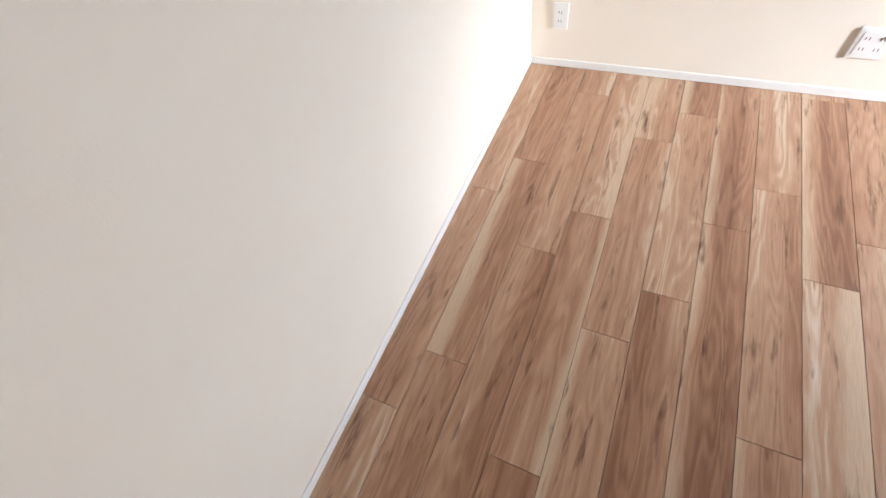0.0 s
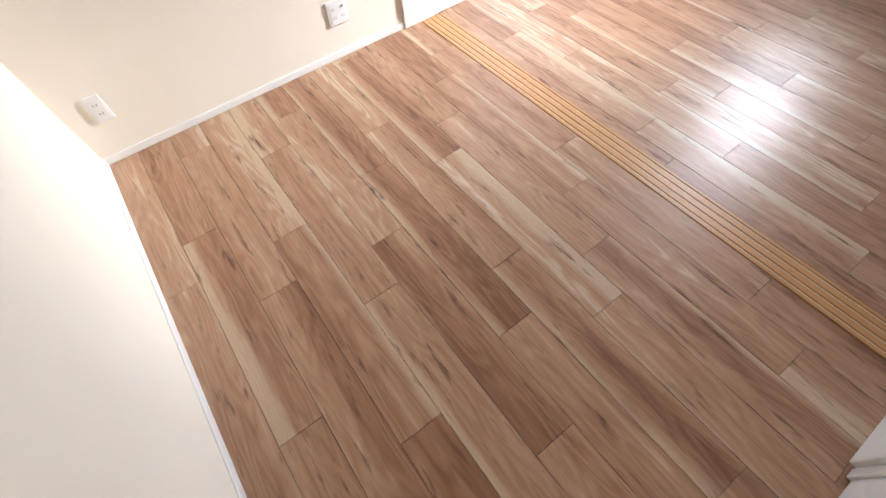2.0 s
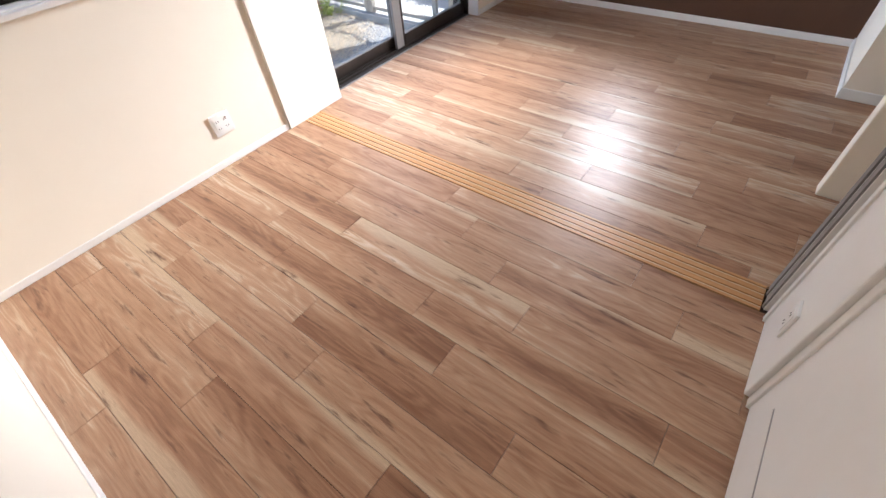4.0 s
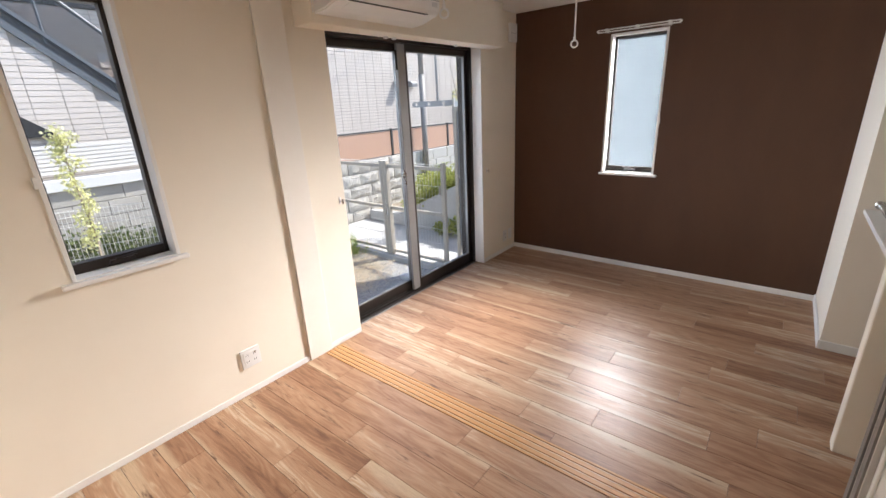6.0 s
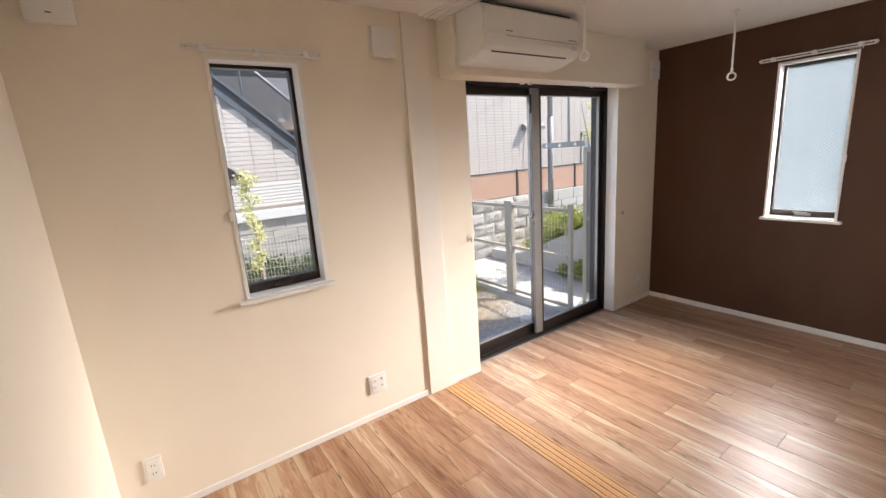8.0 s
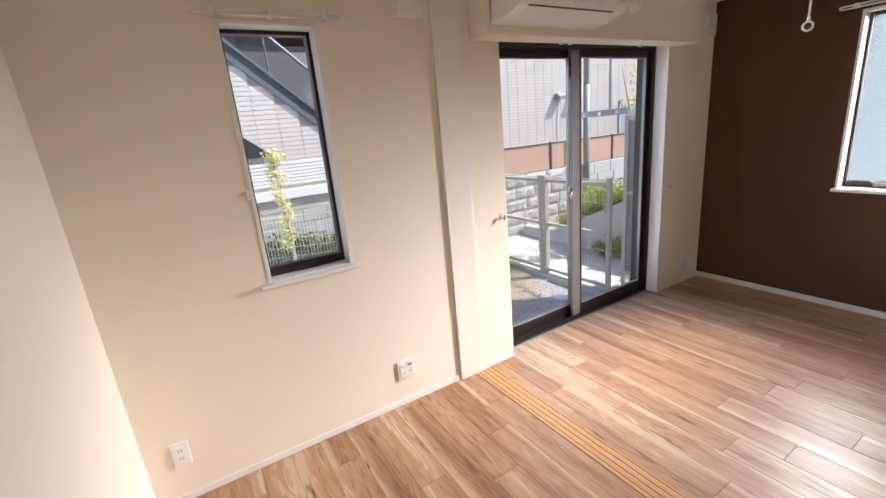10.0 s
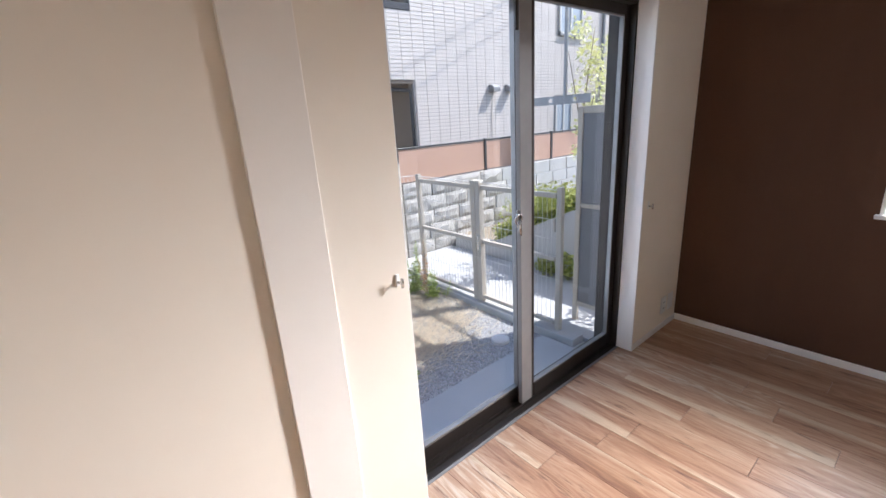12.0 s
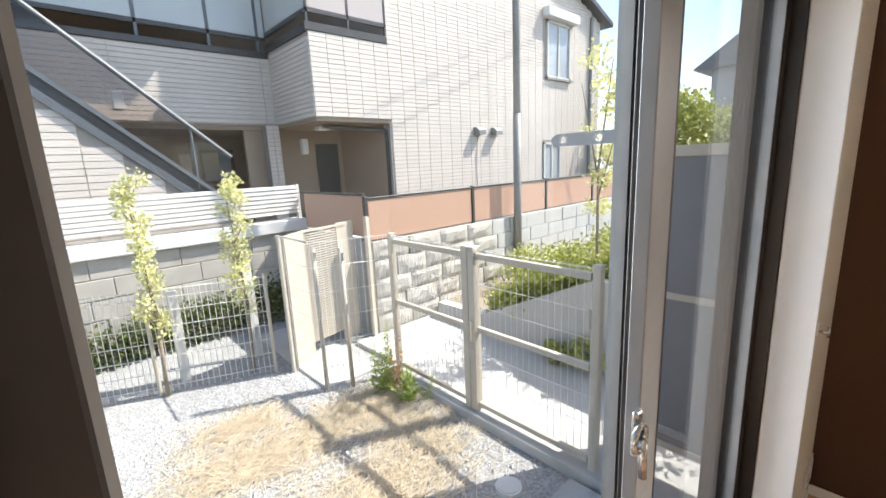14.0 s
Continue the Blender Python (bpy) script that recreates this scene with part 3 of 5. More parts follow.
def sash(x0, x1, y0, y1, label, wl, wr, z0=0.014):
    s = bmesh.new()
    top = fz1 - 0.026
    box(s, x0, x0 + wl, y0, y1, z0, top, 0.003)
    box(s, x1 - wr, x1, y0, y1, z0, top, 0.003)
    box(s, x0 + wl, x1 - wr, y0, y1, z0, z0 + 0.085, 0.003)
    box(s, x0 + wl, x1 - wr, y0, y1, top - 0.055, top, 0.003)
    sp = part("sash", s, SASH, gd, label)
    g = part("pane", bx(x0 + wl - 0.006, x1 - wr + 0.006, (y0 + y1) / 2 - 0.003, (y0 + y1) / 2 + 0.003, z0 + 0.079, top - 0.049), GLASS, sp)
    g.visible_shadow = False
    gk = bmesh.new()
    yy = y0 + 0.004
    for a in ((x0 + wl, x0 + wl + 0.006, z0 + 0.085, top - 0.055), (x1 - wr - 0.006, x1 - wr, z0 + 0.085, top - 0.055), (x0 + wl, x1 - wr, z0 + 0.085, z0 + 0.091), (x0 + wl, x1 - wr, top - 0.061, top - 0.055)):
        box(gk, a[0], a[1], yy, y1 - 0.004, a[2], a[3])
    part("gasket", gk, SASHGREY, sp, "grey glazing gasket")
    return sp


right = sash(2.925, fx1 - 0.022, 0.138, 0.172, "inner sash", 0.098, 0.045)
left = sash(fx0 + 0.022, 2.995, 0.178, 0.212, "outer sash", 0.045, 0.050)
part("stile_cover", bx(2.918, 3.000, 0.1335, 0.1600, 0.02, fz1 - 0.032, 0.002), surface("grey_anodised_stile", (0.26, 0.255, 0.25), (0.31, 0.305, 0.30), 0.38, 12, metal=0.0, bump=0.02), right, "grey anodised face of the meeting stile")
XM = 2.908
# crescent lock
q = bmesh.new()
box(q, XM - 0.028, XM - 0.004, 0.122, 0.1335, 1.02, 1.105, 0.004)
part("lock_body", q, CHROME, gd, "metal crescent lock")
q = torus(bmesh.new(), (XM - 0.026, 0.118, 1.062), (0, 1, 0), 0.022, 0.006, 20, 8)
part("crescent", q, CHROME, gd, "chrome crescent", True)
q = rod(bmesh.new(), (XM - 0.018, 0.117, 1.055), (XM - 0.018, 0.113, 0.985), 0.009, 0.007, 10)
part("lock_lever", q, CHROME, gd, "chrome lever", True)
part("top_stop", bx(XM - 0.02, XM - 0.002, 0.124, 0.1335, 1.86, 2.0, 0.003), SASH, gd)
for x in (2.62, 2.70, 3.42):
    tagged(mesh_ob("curtain_clip", bx(x, x + 0.03, -0.05, -0.03, 2.036, 2.05, 0.002), PLASTIC), "small white plastic clip under the boxed beam", "clip")

# ---- wall hooks for curtain tie-backs ----
def hook(x, z, side, label):
    h = thing("tieback_hook", label, "hook")
    part("base", bx(x - 0.007, x + 0.007, -0.006, 0.0, z - 0.022, z + 0.022, 0.003, 2), PLASTIC, h)
    part("stem", rd((x, -0.006, z - 0.006), (x + side * 0.002, -0.029, z - 0.006), 0.0045, n=10), CHROME, h, smooth=True)
    part("bar", rd((x + side * 0.002, -0.029, z - 0.020), (x + side * 0.002, -0.029, z + 0.012), 0.005, n=10), CHROME, h, smooth=True)


hook(2.115, 1.02, 1, "small metal tie-back hook beside the glass door")
hook(3.93, 0.96, -1, "small white tie-back hook beside the glass door")


# ---- laundry rod hangers on the ceiling ----
def hanger(x, y, ztop, label):
    h = thing("rod_hanger", label, "hanger", group="laundry rod hangers")
    part("ceiling_cap", rd((x, y, H - 0.012), (x, y, H), 0.024, n=18), PLASTIC, h, smooth=True)
    part("rod", rd((x, y, ztop + 0.026), (x, y, H - 0.012), 0.006, n=10), PLASTIC, h, smooth=True)
    part("ring", torus(bmesh.new(), (x, y, ztop), (0.86, 0.5, 0), 0.024, 0.006, 24, 8), PLASTIC, h, smooth=True)
    part("collar", rd((x, y, ztop + 0.026), (x, y, ztop + 0.05), 0.009, n=10), PLASTIC, h, smooth=True)


hanger(2.53, -0.63, 2.09, "white ceiling hanger with ring for a laundry rod")
hanger(3.78, -0.90, 1.985, "white ceiling hanger with ring for a laundry rod")

# hook rail on the west wall
hr = thing("wall_hook", "thin white folding arm on the wallpaper wall", "hook")
part("arm", rd((XL + 0.012, -0.40, 1.868), (XL + 0.05, -0.62, 1.872), 0.006, n=8), PLASTIC, hr, smooth=True)
part("mount", bx(XL, XL + 0.014, -0.66, -0.60, 1.855, 1.875, 0.003), PLASTIC, hr)
part("tip", rd((XL + 0.008, -0.39, 1.866), (XL + 0.012, -0.42, 1.868), 0.008, n=8), GREYPLASTIC, hr)

# ---- air conditioner on the beam ----
ac = thing("air_conditioner", "white wall-mounted split air conditioner above the glass door", "air conditioner")
X0, X1, YW = 1.975, 2.775, -0.166
prof = [(YW, 2.095), (YW, 2.375), (YW - 0.10, 2.385), (YW - 0.20, 2.378), (YW - 0.235, 2.36), (YW - 0.245, 2.33), (YW - 0.245, 2.19), (YW - 0.240, 2.160), (YW - 0.222, 2.138), (YW - 0.10, 2.103)]
q = prism(bmesh.new(), prof, "x", X0, X1)
bmesh.ops.recalc_face_normals(q, faces=q.faces[:])
bmesh.ops.bevel(q, geom=[e for e in q.edges if abs(e.verts[0].co.x - e.verts[1].co.x) < 1e-6], offset=0.008, segments=2, affect="EDGES")
part("body", q, PLASTIC, ac)
part("front_panel", bx(X0 + 0.012, X1 - 0.012, YW - 0.250, YW - 0.243, 2.222, 2.352, 0.003), PLASTIC, ac)
PALEPLASTIC = surface("pale_grey_plastic", (0.62, 0.62, 0.61), (0.68, 0.68, 0.67), 0.35, 9, bump=0.02)
part("panel_gap", bx(X0 + 0.16, X1 - 0.01, YW - 0.2462, YW - 0.2445, 2.2145, 2.2175), GREYPLASTIC, ac)
fl = bmesh.new()
prism(fl, [(YW - 0.218, 2.1375), (YW - 0.217, 2.1345), (YW - 0.122, 2.1075), (YW - 0.123, 2.1105)], "x", X0 + 0.09, X1 - 0.07)
part("louver_flap", fl, PLASTIC, ac, "closed outlet flap")
part("outlet_slot", prism(bmesh.new(), [(YW - 0.222, 2.1385), (YW - 0.222, 2.1355), (YW - 0.212, 2.1325), (YW - 0.212, 2.1355)], "x", X0 + 0.07, X1 - 0.10), DARKSLOT, ac)
part("logo_bar", bx(X0 + 0.155, X0 + 0.205, YW - 0.2512, YW - 0.2498, 2.236, 2.242), GREYPLASTIC, ac)
part("logo_bar", bx(X1 - 0.115, X1 - 0.04, YW - 0.2512, YW - 0.2498, 2.230, 2.235), GREYPLASTIC, ac)
part("display", bx(X1 - 0.085, X1 - 0.03, YW - 0.2465, YW - 0.2445, 2.178, 2.205, 0.001), PALEPLASTIC, ac)
part("top_grille", bx(X0 + 0.03, X1 - 0.03, YW - 0.20, YW - 0.03, 2.381, 2.3865), DARKSLOT, ac)
cd = bpy.data.curves.new("power_cable", "CURVE")
cd.dimensions, cd.bevel_depth, cd.bevel_resolution = "3D", 0.004, 2
sp = cd.splines.new("BEZIER")
cp = [(2.01, -0.19, 2.378), (1.965, -0.175, 2.36), (1.966, -0.171, 2.22), (1.97, -0.170, 2.10)]
sp.bezier_points.add(len(cp) - 1)
for p, c in zip(sp.bezier_points, cp):
    p.co, p.handle_left_type, p.handle_right_type = c, "AUTO", "AUTO"
cd.materials.append(PLASTIC)
cab = new("power_cable", cd)
tagged(cab, "white power cable beside the air conditioner", "cable")

# ================= outdoors =================
G = -0.55
GRAVEL = surface("grey_gravel", (0.17, 0.17, 0.17), (0.50, 0.495, 0.49), 0.9, 70, bump=1.0, fine=140, spread=0.08)
STONE = surface("gravel_stone", (0.34, 0.34, 0.345), (0.52, 0.52, 0.525), 0.85, 30, bump=0.3, island=0.8)
CONCRETE = surface("pale_concrete", (0.44, 0.43, 0.41), (0.54, 0.53, 0.51), 0.85, 4, bump=0.4, fine=90)
SLAB = surface("grey_concrete_slab", (0.40, 0.415, 0.43), (0.47, 0.48, 0.49), 0.8, 3, bump=0.3, fine=120)
BLOCK = surface("weathered_block_stone", (0.36, 0.335, 0.295), (0.54, 0.51, 0.465), 0.9, 5, bump=0.9, fine=40, obj=0.3)
FENCE = surface("beige_fence_metal", (0.49, 0.435, 0.36), (0.56, 0.505, 0.425), 0.45, 12, bump=0.03)
WIRE = surface("pale_wire", (0.72, 0.70, 0.66), (0.80, 0.78, 0.74), 0.45, 20, bump=0.0)
DARKRAIL = surface("dark_bronze_rail", (0.055, 0.052, 0.052), (0.08, 0.076, 0.074), 0.4, 12, metal=0.3, bump=0.03)
PANEL = surface("terracotta_panel", (0.47, 0.29, 0.21), (0.53, 0.34, 0.25), 0.5, 3, bump=0.06)
TILE = surface("cream_facade_tile", (0.575, 0.515, 0.455), (0.66, 0.595, 0.53), 0.55, 2.5, bump=0.15, fine=60, island=0.35)
GROUT = surface("facade_joint", (0.34, 0.305, 0.27), (0.39, 0.355, 0.315), 0.8, 6)
TAUPE = surface("taupe_wall", (0.27, 0.205, 0.150), (0.32, 0.25, 0.185), 0.7, 3)
STEEL = surface("blue_grey_stair_steel", (0.105, 0.115, 0.125), (0.135, 0.145, 0.155), 0.4, 8, metal=0.2, bump=0.03)
SMOKED = surface("smoked_balcony_panel", (0.46, 0.49, 0.50), (0.54, 0.57, 0.575), 0.22, 2, bump=0.0)
BLACK = surface("near_black_door_and_opening", (0.02, 0.021, 0.022), (0.035, 0.035, 0.036), 0.5, 5, bump=0.05)
WHITECAP = surface("white_coping", (0.66, 0.65, 0.63), (0.74, 0.73, 0.71), 0.7, 5)
SCREEN = surface("grey_screen_panel", (0.20, 0.20, 0.21), (0.235, 0.235, 0.245), 0.5, 6)
DARKGLASS = surface("dark_window_glass", (0.06, 0.075, 0.085), (0.10, 0.115, 0.125), 0.08, 3, bump=0.0)
MORTAR = surface("weathered_mortar", (0.30, 0.285, 0.26), (0.38, 0.36, 0.33), 0.9, 6)
BARK = surface("bark", (0.26, 0.21, 0.155), (0.35, 0.29, 0.21), 0.9, 20, bump=0.6)


def leaf_material(name, a, b):
    m = surface(name, a, b, 0.5, 9, bump=0.0, island=0.9)
    nt = m.node_tree
    p = nt.nodes["Principled BSDF"]
    src = p.inputs["Base Color"].links[0].from_socket
    tl = nt.nodes.new("ShaderNodeBsdfTranslucent")
    nt.links.new(src, tl.inputs[0])
    mx = nt.nodes.new("ShaderNodeMixShader")
    mx.inputs[0].default_value = 0.35
    nt.links.new(p.outputs[0], mx.inputs[1])
    nt.links.new(tl.outputs[0], mx.inputs[2])
    nt.links.new(mx.outputs[0], nt.nodes["Material Output"].inputs[0])
    return m


LEAF = leaf_material("yellow_green_leaf", (0.64, 0.64, 0.27), (0.84, 0.81, 0.46))
HEDGE = leaf_material("hedge_leaf", (0.26, 0.31, 0.06), (0.56, 0.56, 0.17))
DARKLEAF = leaf_material("dark_leaf", (0.06, 0.09, 0.025), (0.19, 0.23, 0.07))
STRAW = leaf_material("dry_straw", (0.56, 0.46, 0.33), (0.80, 0.71, 0.55))
WEED = leaf_material("weed_leaf", (0.28, 0.38, 0.08), (0.50, 0.56, 0.18))

ground = bmesh.new()
bmesh.ops.create_grid(ground, x_segments=2, y_segments=2, size=400, matrix=Matrix.Translation((0, 0, G)))
tagged(mesh_ob("ground", ground, GRAVEL), "grey gravel yard ground reaching the horizon", "ground", kind="structure")
tagged(mesh_ob("terrace", bx(1.2, 4.40, 0.20, 1.12, G - 0.1, G + 0.03, 0.006), SLAB), "grey concrete terrace slab below the glass door", "terrace", kind="structure")
tagged(mesh_ob("footing", bx(-1.0, XB + 0.15, 0.0, TW, G - 0.1, -0.02), SLAB), "grey concrete footing of the house", "footing", kind="structure")
tagged(mesh_ob("path", bx(4.60, 5.80, -3.0, 4.05, G - 0.1, G + 0.045, 0.005), CONCRETE), "pale concrete path behind the gate", "path", kind="structure")
tagged(mesh_ob("kerb", bx(4.43, 4.60, 0.80, 3.20, G - 0.1, G + 0.08, 0.006), CONCRETE), "pale concrete kerb under the gate", "kerb", kind="structure")
tagged(mesh_ob("side_path", bx(3.85, 4.43, 3.35, 5.2, G - 0.1, G + 0.03, 0.005), CONCRETE), "pale concrete pad of the meter enclosure", "path", kind="structure")
mh = thing("manhole_cover", "round white inspection cover in the gravel", "manhole cover")
part("rim", rd((4.07, 1.36, G - 0.02), (4.07, 1.36, G + 0.03), 0.085, n=28), WHITECAP, mh)
part("lid", rd((4.07, 1.36, G + 0.03), (4.07, 1.36, G + 0.036), 0.072, n=28), WHITECAP, mh)

# loose stones and straw
rng = random.Random(4)
verts, faces = [], []
for _ in range(8500):
    x, y = rng.uniform(0.8, 4.40), rng.uniform(1.14, 4.3)
    s = rng.uniform(0.010, 0.026)
    n0 = len(verts)
    for d in ((1, 0, 0), (-0.9, 0.2, 0), (0.1, 1, 0), (-0.1, -0.9, 0), (0.1, 0.1, 0.9)):
        verts.append((x + s * d[0] * rng.uniform(0.7, 1.2), y + s * d[1] * rng.uniform(0.7, 1.2), G + s * (d[2] * rng.uniform(0.6, 1.0) - 0.15)))
    faces += [(n0, n0 + 2, n0 + 4), (n0 + 2, n0 + 1, n0 + 4), (n0 + 1, n0 + 3, n0 + 4), (n0 + 3, n0, n0 + 4)]
me = bpy.data.meshes.new("gravel")
me.from_pydata(verts, [], faces)
me.materials.append(STONE)
tagged(new("gravel", me), "loose light grey gravel stones in the yard", "gravel", kind="stuff")


def blades(name, label, category, spots, count, length, lean, width, material, seed, up=1.0, kind="stuff"):
    r = random.Random(seed)
    v, f = [], []
    for _ in range(count):
        cx, cy, sx, sy = r.choice(spots)
        x, y = r.gauss(cx, sx), r.gauss(cy, sy)
        l, a = length * r.uniform(0.5, 1.25), r.uniform(0, 6.283)
        if lean is not None and r.random() < 0.6:
            a = lean + r.gauss(0, 0.6)
        h = l * up * r.uniform(0.15, 1.0)
        o = math.sqrt(max(0.0, l * l - h * h))
        dx, dy = math.cos(a), math.sin(a)
        px, py = -dy * width / 2, dx * width / 2
        n0 = len(v)
        z0 = G + r.uniform(0.0, 0.02)
        m = (x + dx * o * 0.5, y + dy * o * 0.5, z0 + h * 0.72)
        e = (x + dx * o, y + dy * o, z0 + h * (0.95 if up > 0.6 else 0.55))
        v += [(x - px, y - py, z0), (x + px, y + py, z0), (m[0] - px, m[1] - py, m[2]), (m[0] + px, m[1] + py, m[2]), e]
        f += [(n0, n0 + 1, n0 + 3, n0 + 2), (n0 + 2, n0 + 3, n0 + 4)]
    me2 = bpy.data.meshes.new(name)
    me2.from_pydata(v, [], f)
    me2.materials.append(material)
    return tagged(new(name, me2), label, category, kind=kind)


blades("dry_grass", "flattened dry straw grass on the gravel", "dry grass", [(3.55, 2.75, 0.36, 0.16), (3.9, 2.9, 0.28, 0.12), (3.1, 2.75, 0.34, 0.16), (3.75, 2.0, 0.34, 0.22), (3.45, 1.85, 0.30, 0.2), (4.0, 2.4, 0.2, 0.25), (2.8, 2.9, 0.25, 0.18), (3.1, 1.85, 0.28, 0.22), (3.0, 3.35, 0.22, 0.12)], 5200, 0.27, 0.3, 0.0042, STRAW, 7, 0.20)


def stalk_weed(x, y, height, stems, material, seed, label):
    """A feathery weed: thin stems set all round with narrow leaves."""
    q = random.Random(seed)
    t = thing("weed", label, "weed", at=(x, y, G))
    t.matrix_world = Matrix.Translation((0, 0, 0))
    v, f = [], []
    sb = bmesh.new()
    for _ in range(stems):
        bx0, by0 = x + q.gauss(0, 0.035), y + q.gauss(0, 0.035)
        h = height * q.uniform(0.55, 1.0)
        tip = Vector((bx0 + q.gauss(0, 0.07), by0 + q.gauss(0, 0.07), G + h))
        foot = Vector((bx0, by0, G - 0.01))
        rod(sb, foot, tip, 0.004, 0.0015, 5)
        n = int(h / 0.011)
        for i in range(n):
            s = 0.12 + 0.88 * i / n
            p = foot.lerp(tip, s)
            a = q.uniform(0, 6.283)
            l = (0.085 * (1 - s) + 0.028) * q.uniform(0.7, 1.2)
            d = Vector((math.cos(a), math.sin(a), q.uniform(0.1, 0.9))).normalized() * l
            w = d.cross(Vector((0, 0, 1))).normalized() * l * 0.11
            n0 = len(v)
            v += [tuple(p), tuple(p + d * 0.5 + w), tuple(p + d - Vector((0, 0, l * 0.2))), tuple(p + d * 0.5 - w)]
            f.append((n0, n0 + 1, n0 + 2, n0 + 3))
    part("stem", sb, material, t)
    me = bpy.data.meshes.new("leaves")
    me.from_pydata(v, [], f)
    me.materials.append(material)
    new("leaves", me).parent = t


stalk_weed(4.22, 2.92, 0.68, 10, WEED, 9, "tall feathery green weed growing by the gate")
stalk_weed(4.30, 2.66, 0.42, 9, WEED, 10, "bushy green weed growing by the gate kerb")
stalk_weed(3.05, 1.45, 0.16, 7, WEED, 11, "low green weed in the gravel")
DRYPLUME = leaf_material("dry_brown_plume", (0.42, 0.23, 0.12), (0.58, 0.36, 0.20))
stalk_weed(4.36, 2.80, 0.82, 2, DRYPLUME, 12, "dried brown weed stalk standing by the gate")


# ---- gate and fences ----
def wire_panel(bm, a, b, z0, z1, step=0.05, r=0.0022, hbars=(), kink=0.0):
    """Welded wires between two floor points: uprights every step, cross wires at hbars."""
    a, b = Vector((*a, 0)), Vector((*b, 0))
    n = max(1, int((b - a).length / step))
    nrm = Vector((-(b - a).y, (b - a).x, 0)).normalized()
    for i in range(n + 1):
        p = a + (b - a) * (i / n)
        rod(bm, (p.x, p.y, z0), (p.x, p.y, z1), r, n=4)
        if kink:
            rod(bm, (p.x, p.y, z1), (p.x + nrm.x * kink, p.y + nrm.y * kink, z1 - kink * 0.4), r, n=4)
    for z in hbars:
        rod(bm, (a.x, a.y, z), (b.x, b.y, z), r * 1.25, n=4)
    return bm


gate = thing("gate", "beige metal double gate with wire mesh infill, closed", "gate")
gx = 4.515
for y, w in ((3.085, 0.028), (1.02, 0.026)):
    part("post", bx(gx - w, gx + w, y - w, y + w, G + 0.07, 0.90, 0.004), FENCE, gate)
for y0, y1 in ((2.085, 3.05), (1.06, 2.035)):
    wing = part("leaf_frame", bx(gx - 0.02, gx + 0.02, y0, y1, 0.80, 0.845, 0.003), FENCE, gate)
    part("mid_rail", bx(gx - 0.02, gx + 0.02, y0, y1, 0.215, 0.255, 0.003), FENCE, wing)
    part("bottom_rail", bx(gx - 0.02, gx + 0.02, y0, y1, -0.43, -0.39, 0.003), FENCE, wing)
    part("mesh", wire_panel(bmesh.new(), (gx, y0), (gx, y1), -0.40, 0.885, 0.05, 0.0022, (0.60, 0.42, 0.03, -0.17, 0.872), 0.03), WIRE, wing)
for y0, y1 in ((1.995, 2.058), (2.062, 2.128)):
    part("stile", bx(gx - 0.045, gx + 0.03, y0, y1, -0.46, 0.895, 0.004), FENCE, gate)
part("latch_plate", bx(gx - 0.048, gx - 0.044, 2.02, 2.045, 0.13, 0.30, 0.001), CHROME, gate, "metal lock plate")
part("hinge", rd((gx - 0.03, 3.055, 0.60), (gx - 0.03, 3.055, 0.70), 0.012), FENCE, gate)
part("hinge", rd((gx - 0.03, 1.06, 0.50), (gx - 0.03, 1.06, 0.62), 0.012), FENCE, gate)

mf = thing("mesh_fence", "tall pale wire mesh fence beside the gate", "fence")
part("mesh", wire_panel(bmesh.new(), (4.49, 3.10), (3.80, 3.34), G + 0.02, 0.90, 0.05, 0.0022, (0.885, 0.66, 0.42, 0.18, -0.06, -0.30), 0.03), WIRE, mf)
part("mesh", wire_panel(bmesh.new(), (3.80, 3.34), (3.79, 3.95), G + 0.02, 0.90, 0.05, 0.0022, (0.885, 0.66, 0.42, 0.18, -0.06, -0.30), 0.03), WIRE, mf)
part("post", rd((3.79, 3.96, G), (3.79, 3.96, 0.90), 0.02, n=12), FENCE, mf)
part("top_rail", rd((3.80, 3.34, 0.895), (3.79, 3.96, 0.895), 0.009, n=8), FENCE, mf)
for x, y, z in ((3.86, 3.37, 0.82), (4.06, 3.24, 0.80)):
    pst = thing("fence_post", "slim beige metal post in the yard", "post", group="slim yard posts")
    part("pole", rd((x, y, G), (x, y, z), 0.020, n=12), FENCE, pst, smooth=True)
    part("cap", rd((x, y, z), (x, y, z + 0.015), 0.022, 0.012, n=12), FENCE, pst)
    part("clip", bx(x - 0.012, x + 0.012, y - 0.03, y - 0.018, z - 0.10, z - 0.02, 0.002), CHROME, pst)

ls = thing("slat_screen", "pale slatted screen around the meters", "screen")


def upright(a, b, thick, z0, z1):
    """An upright board from floor point a to floor point b."""
    a, b = Vector(a), Vector(b)
    n = Vector((-(b - a).y, (b - a).x)).normalized() * thick / 2
    return prism(bmesh.new(), [tuple(a - n), tuple(b - n), tuple(b + n), tuple(a + n)], "z", z0, z1)


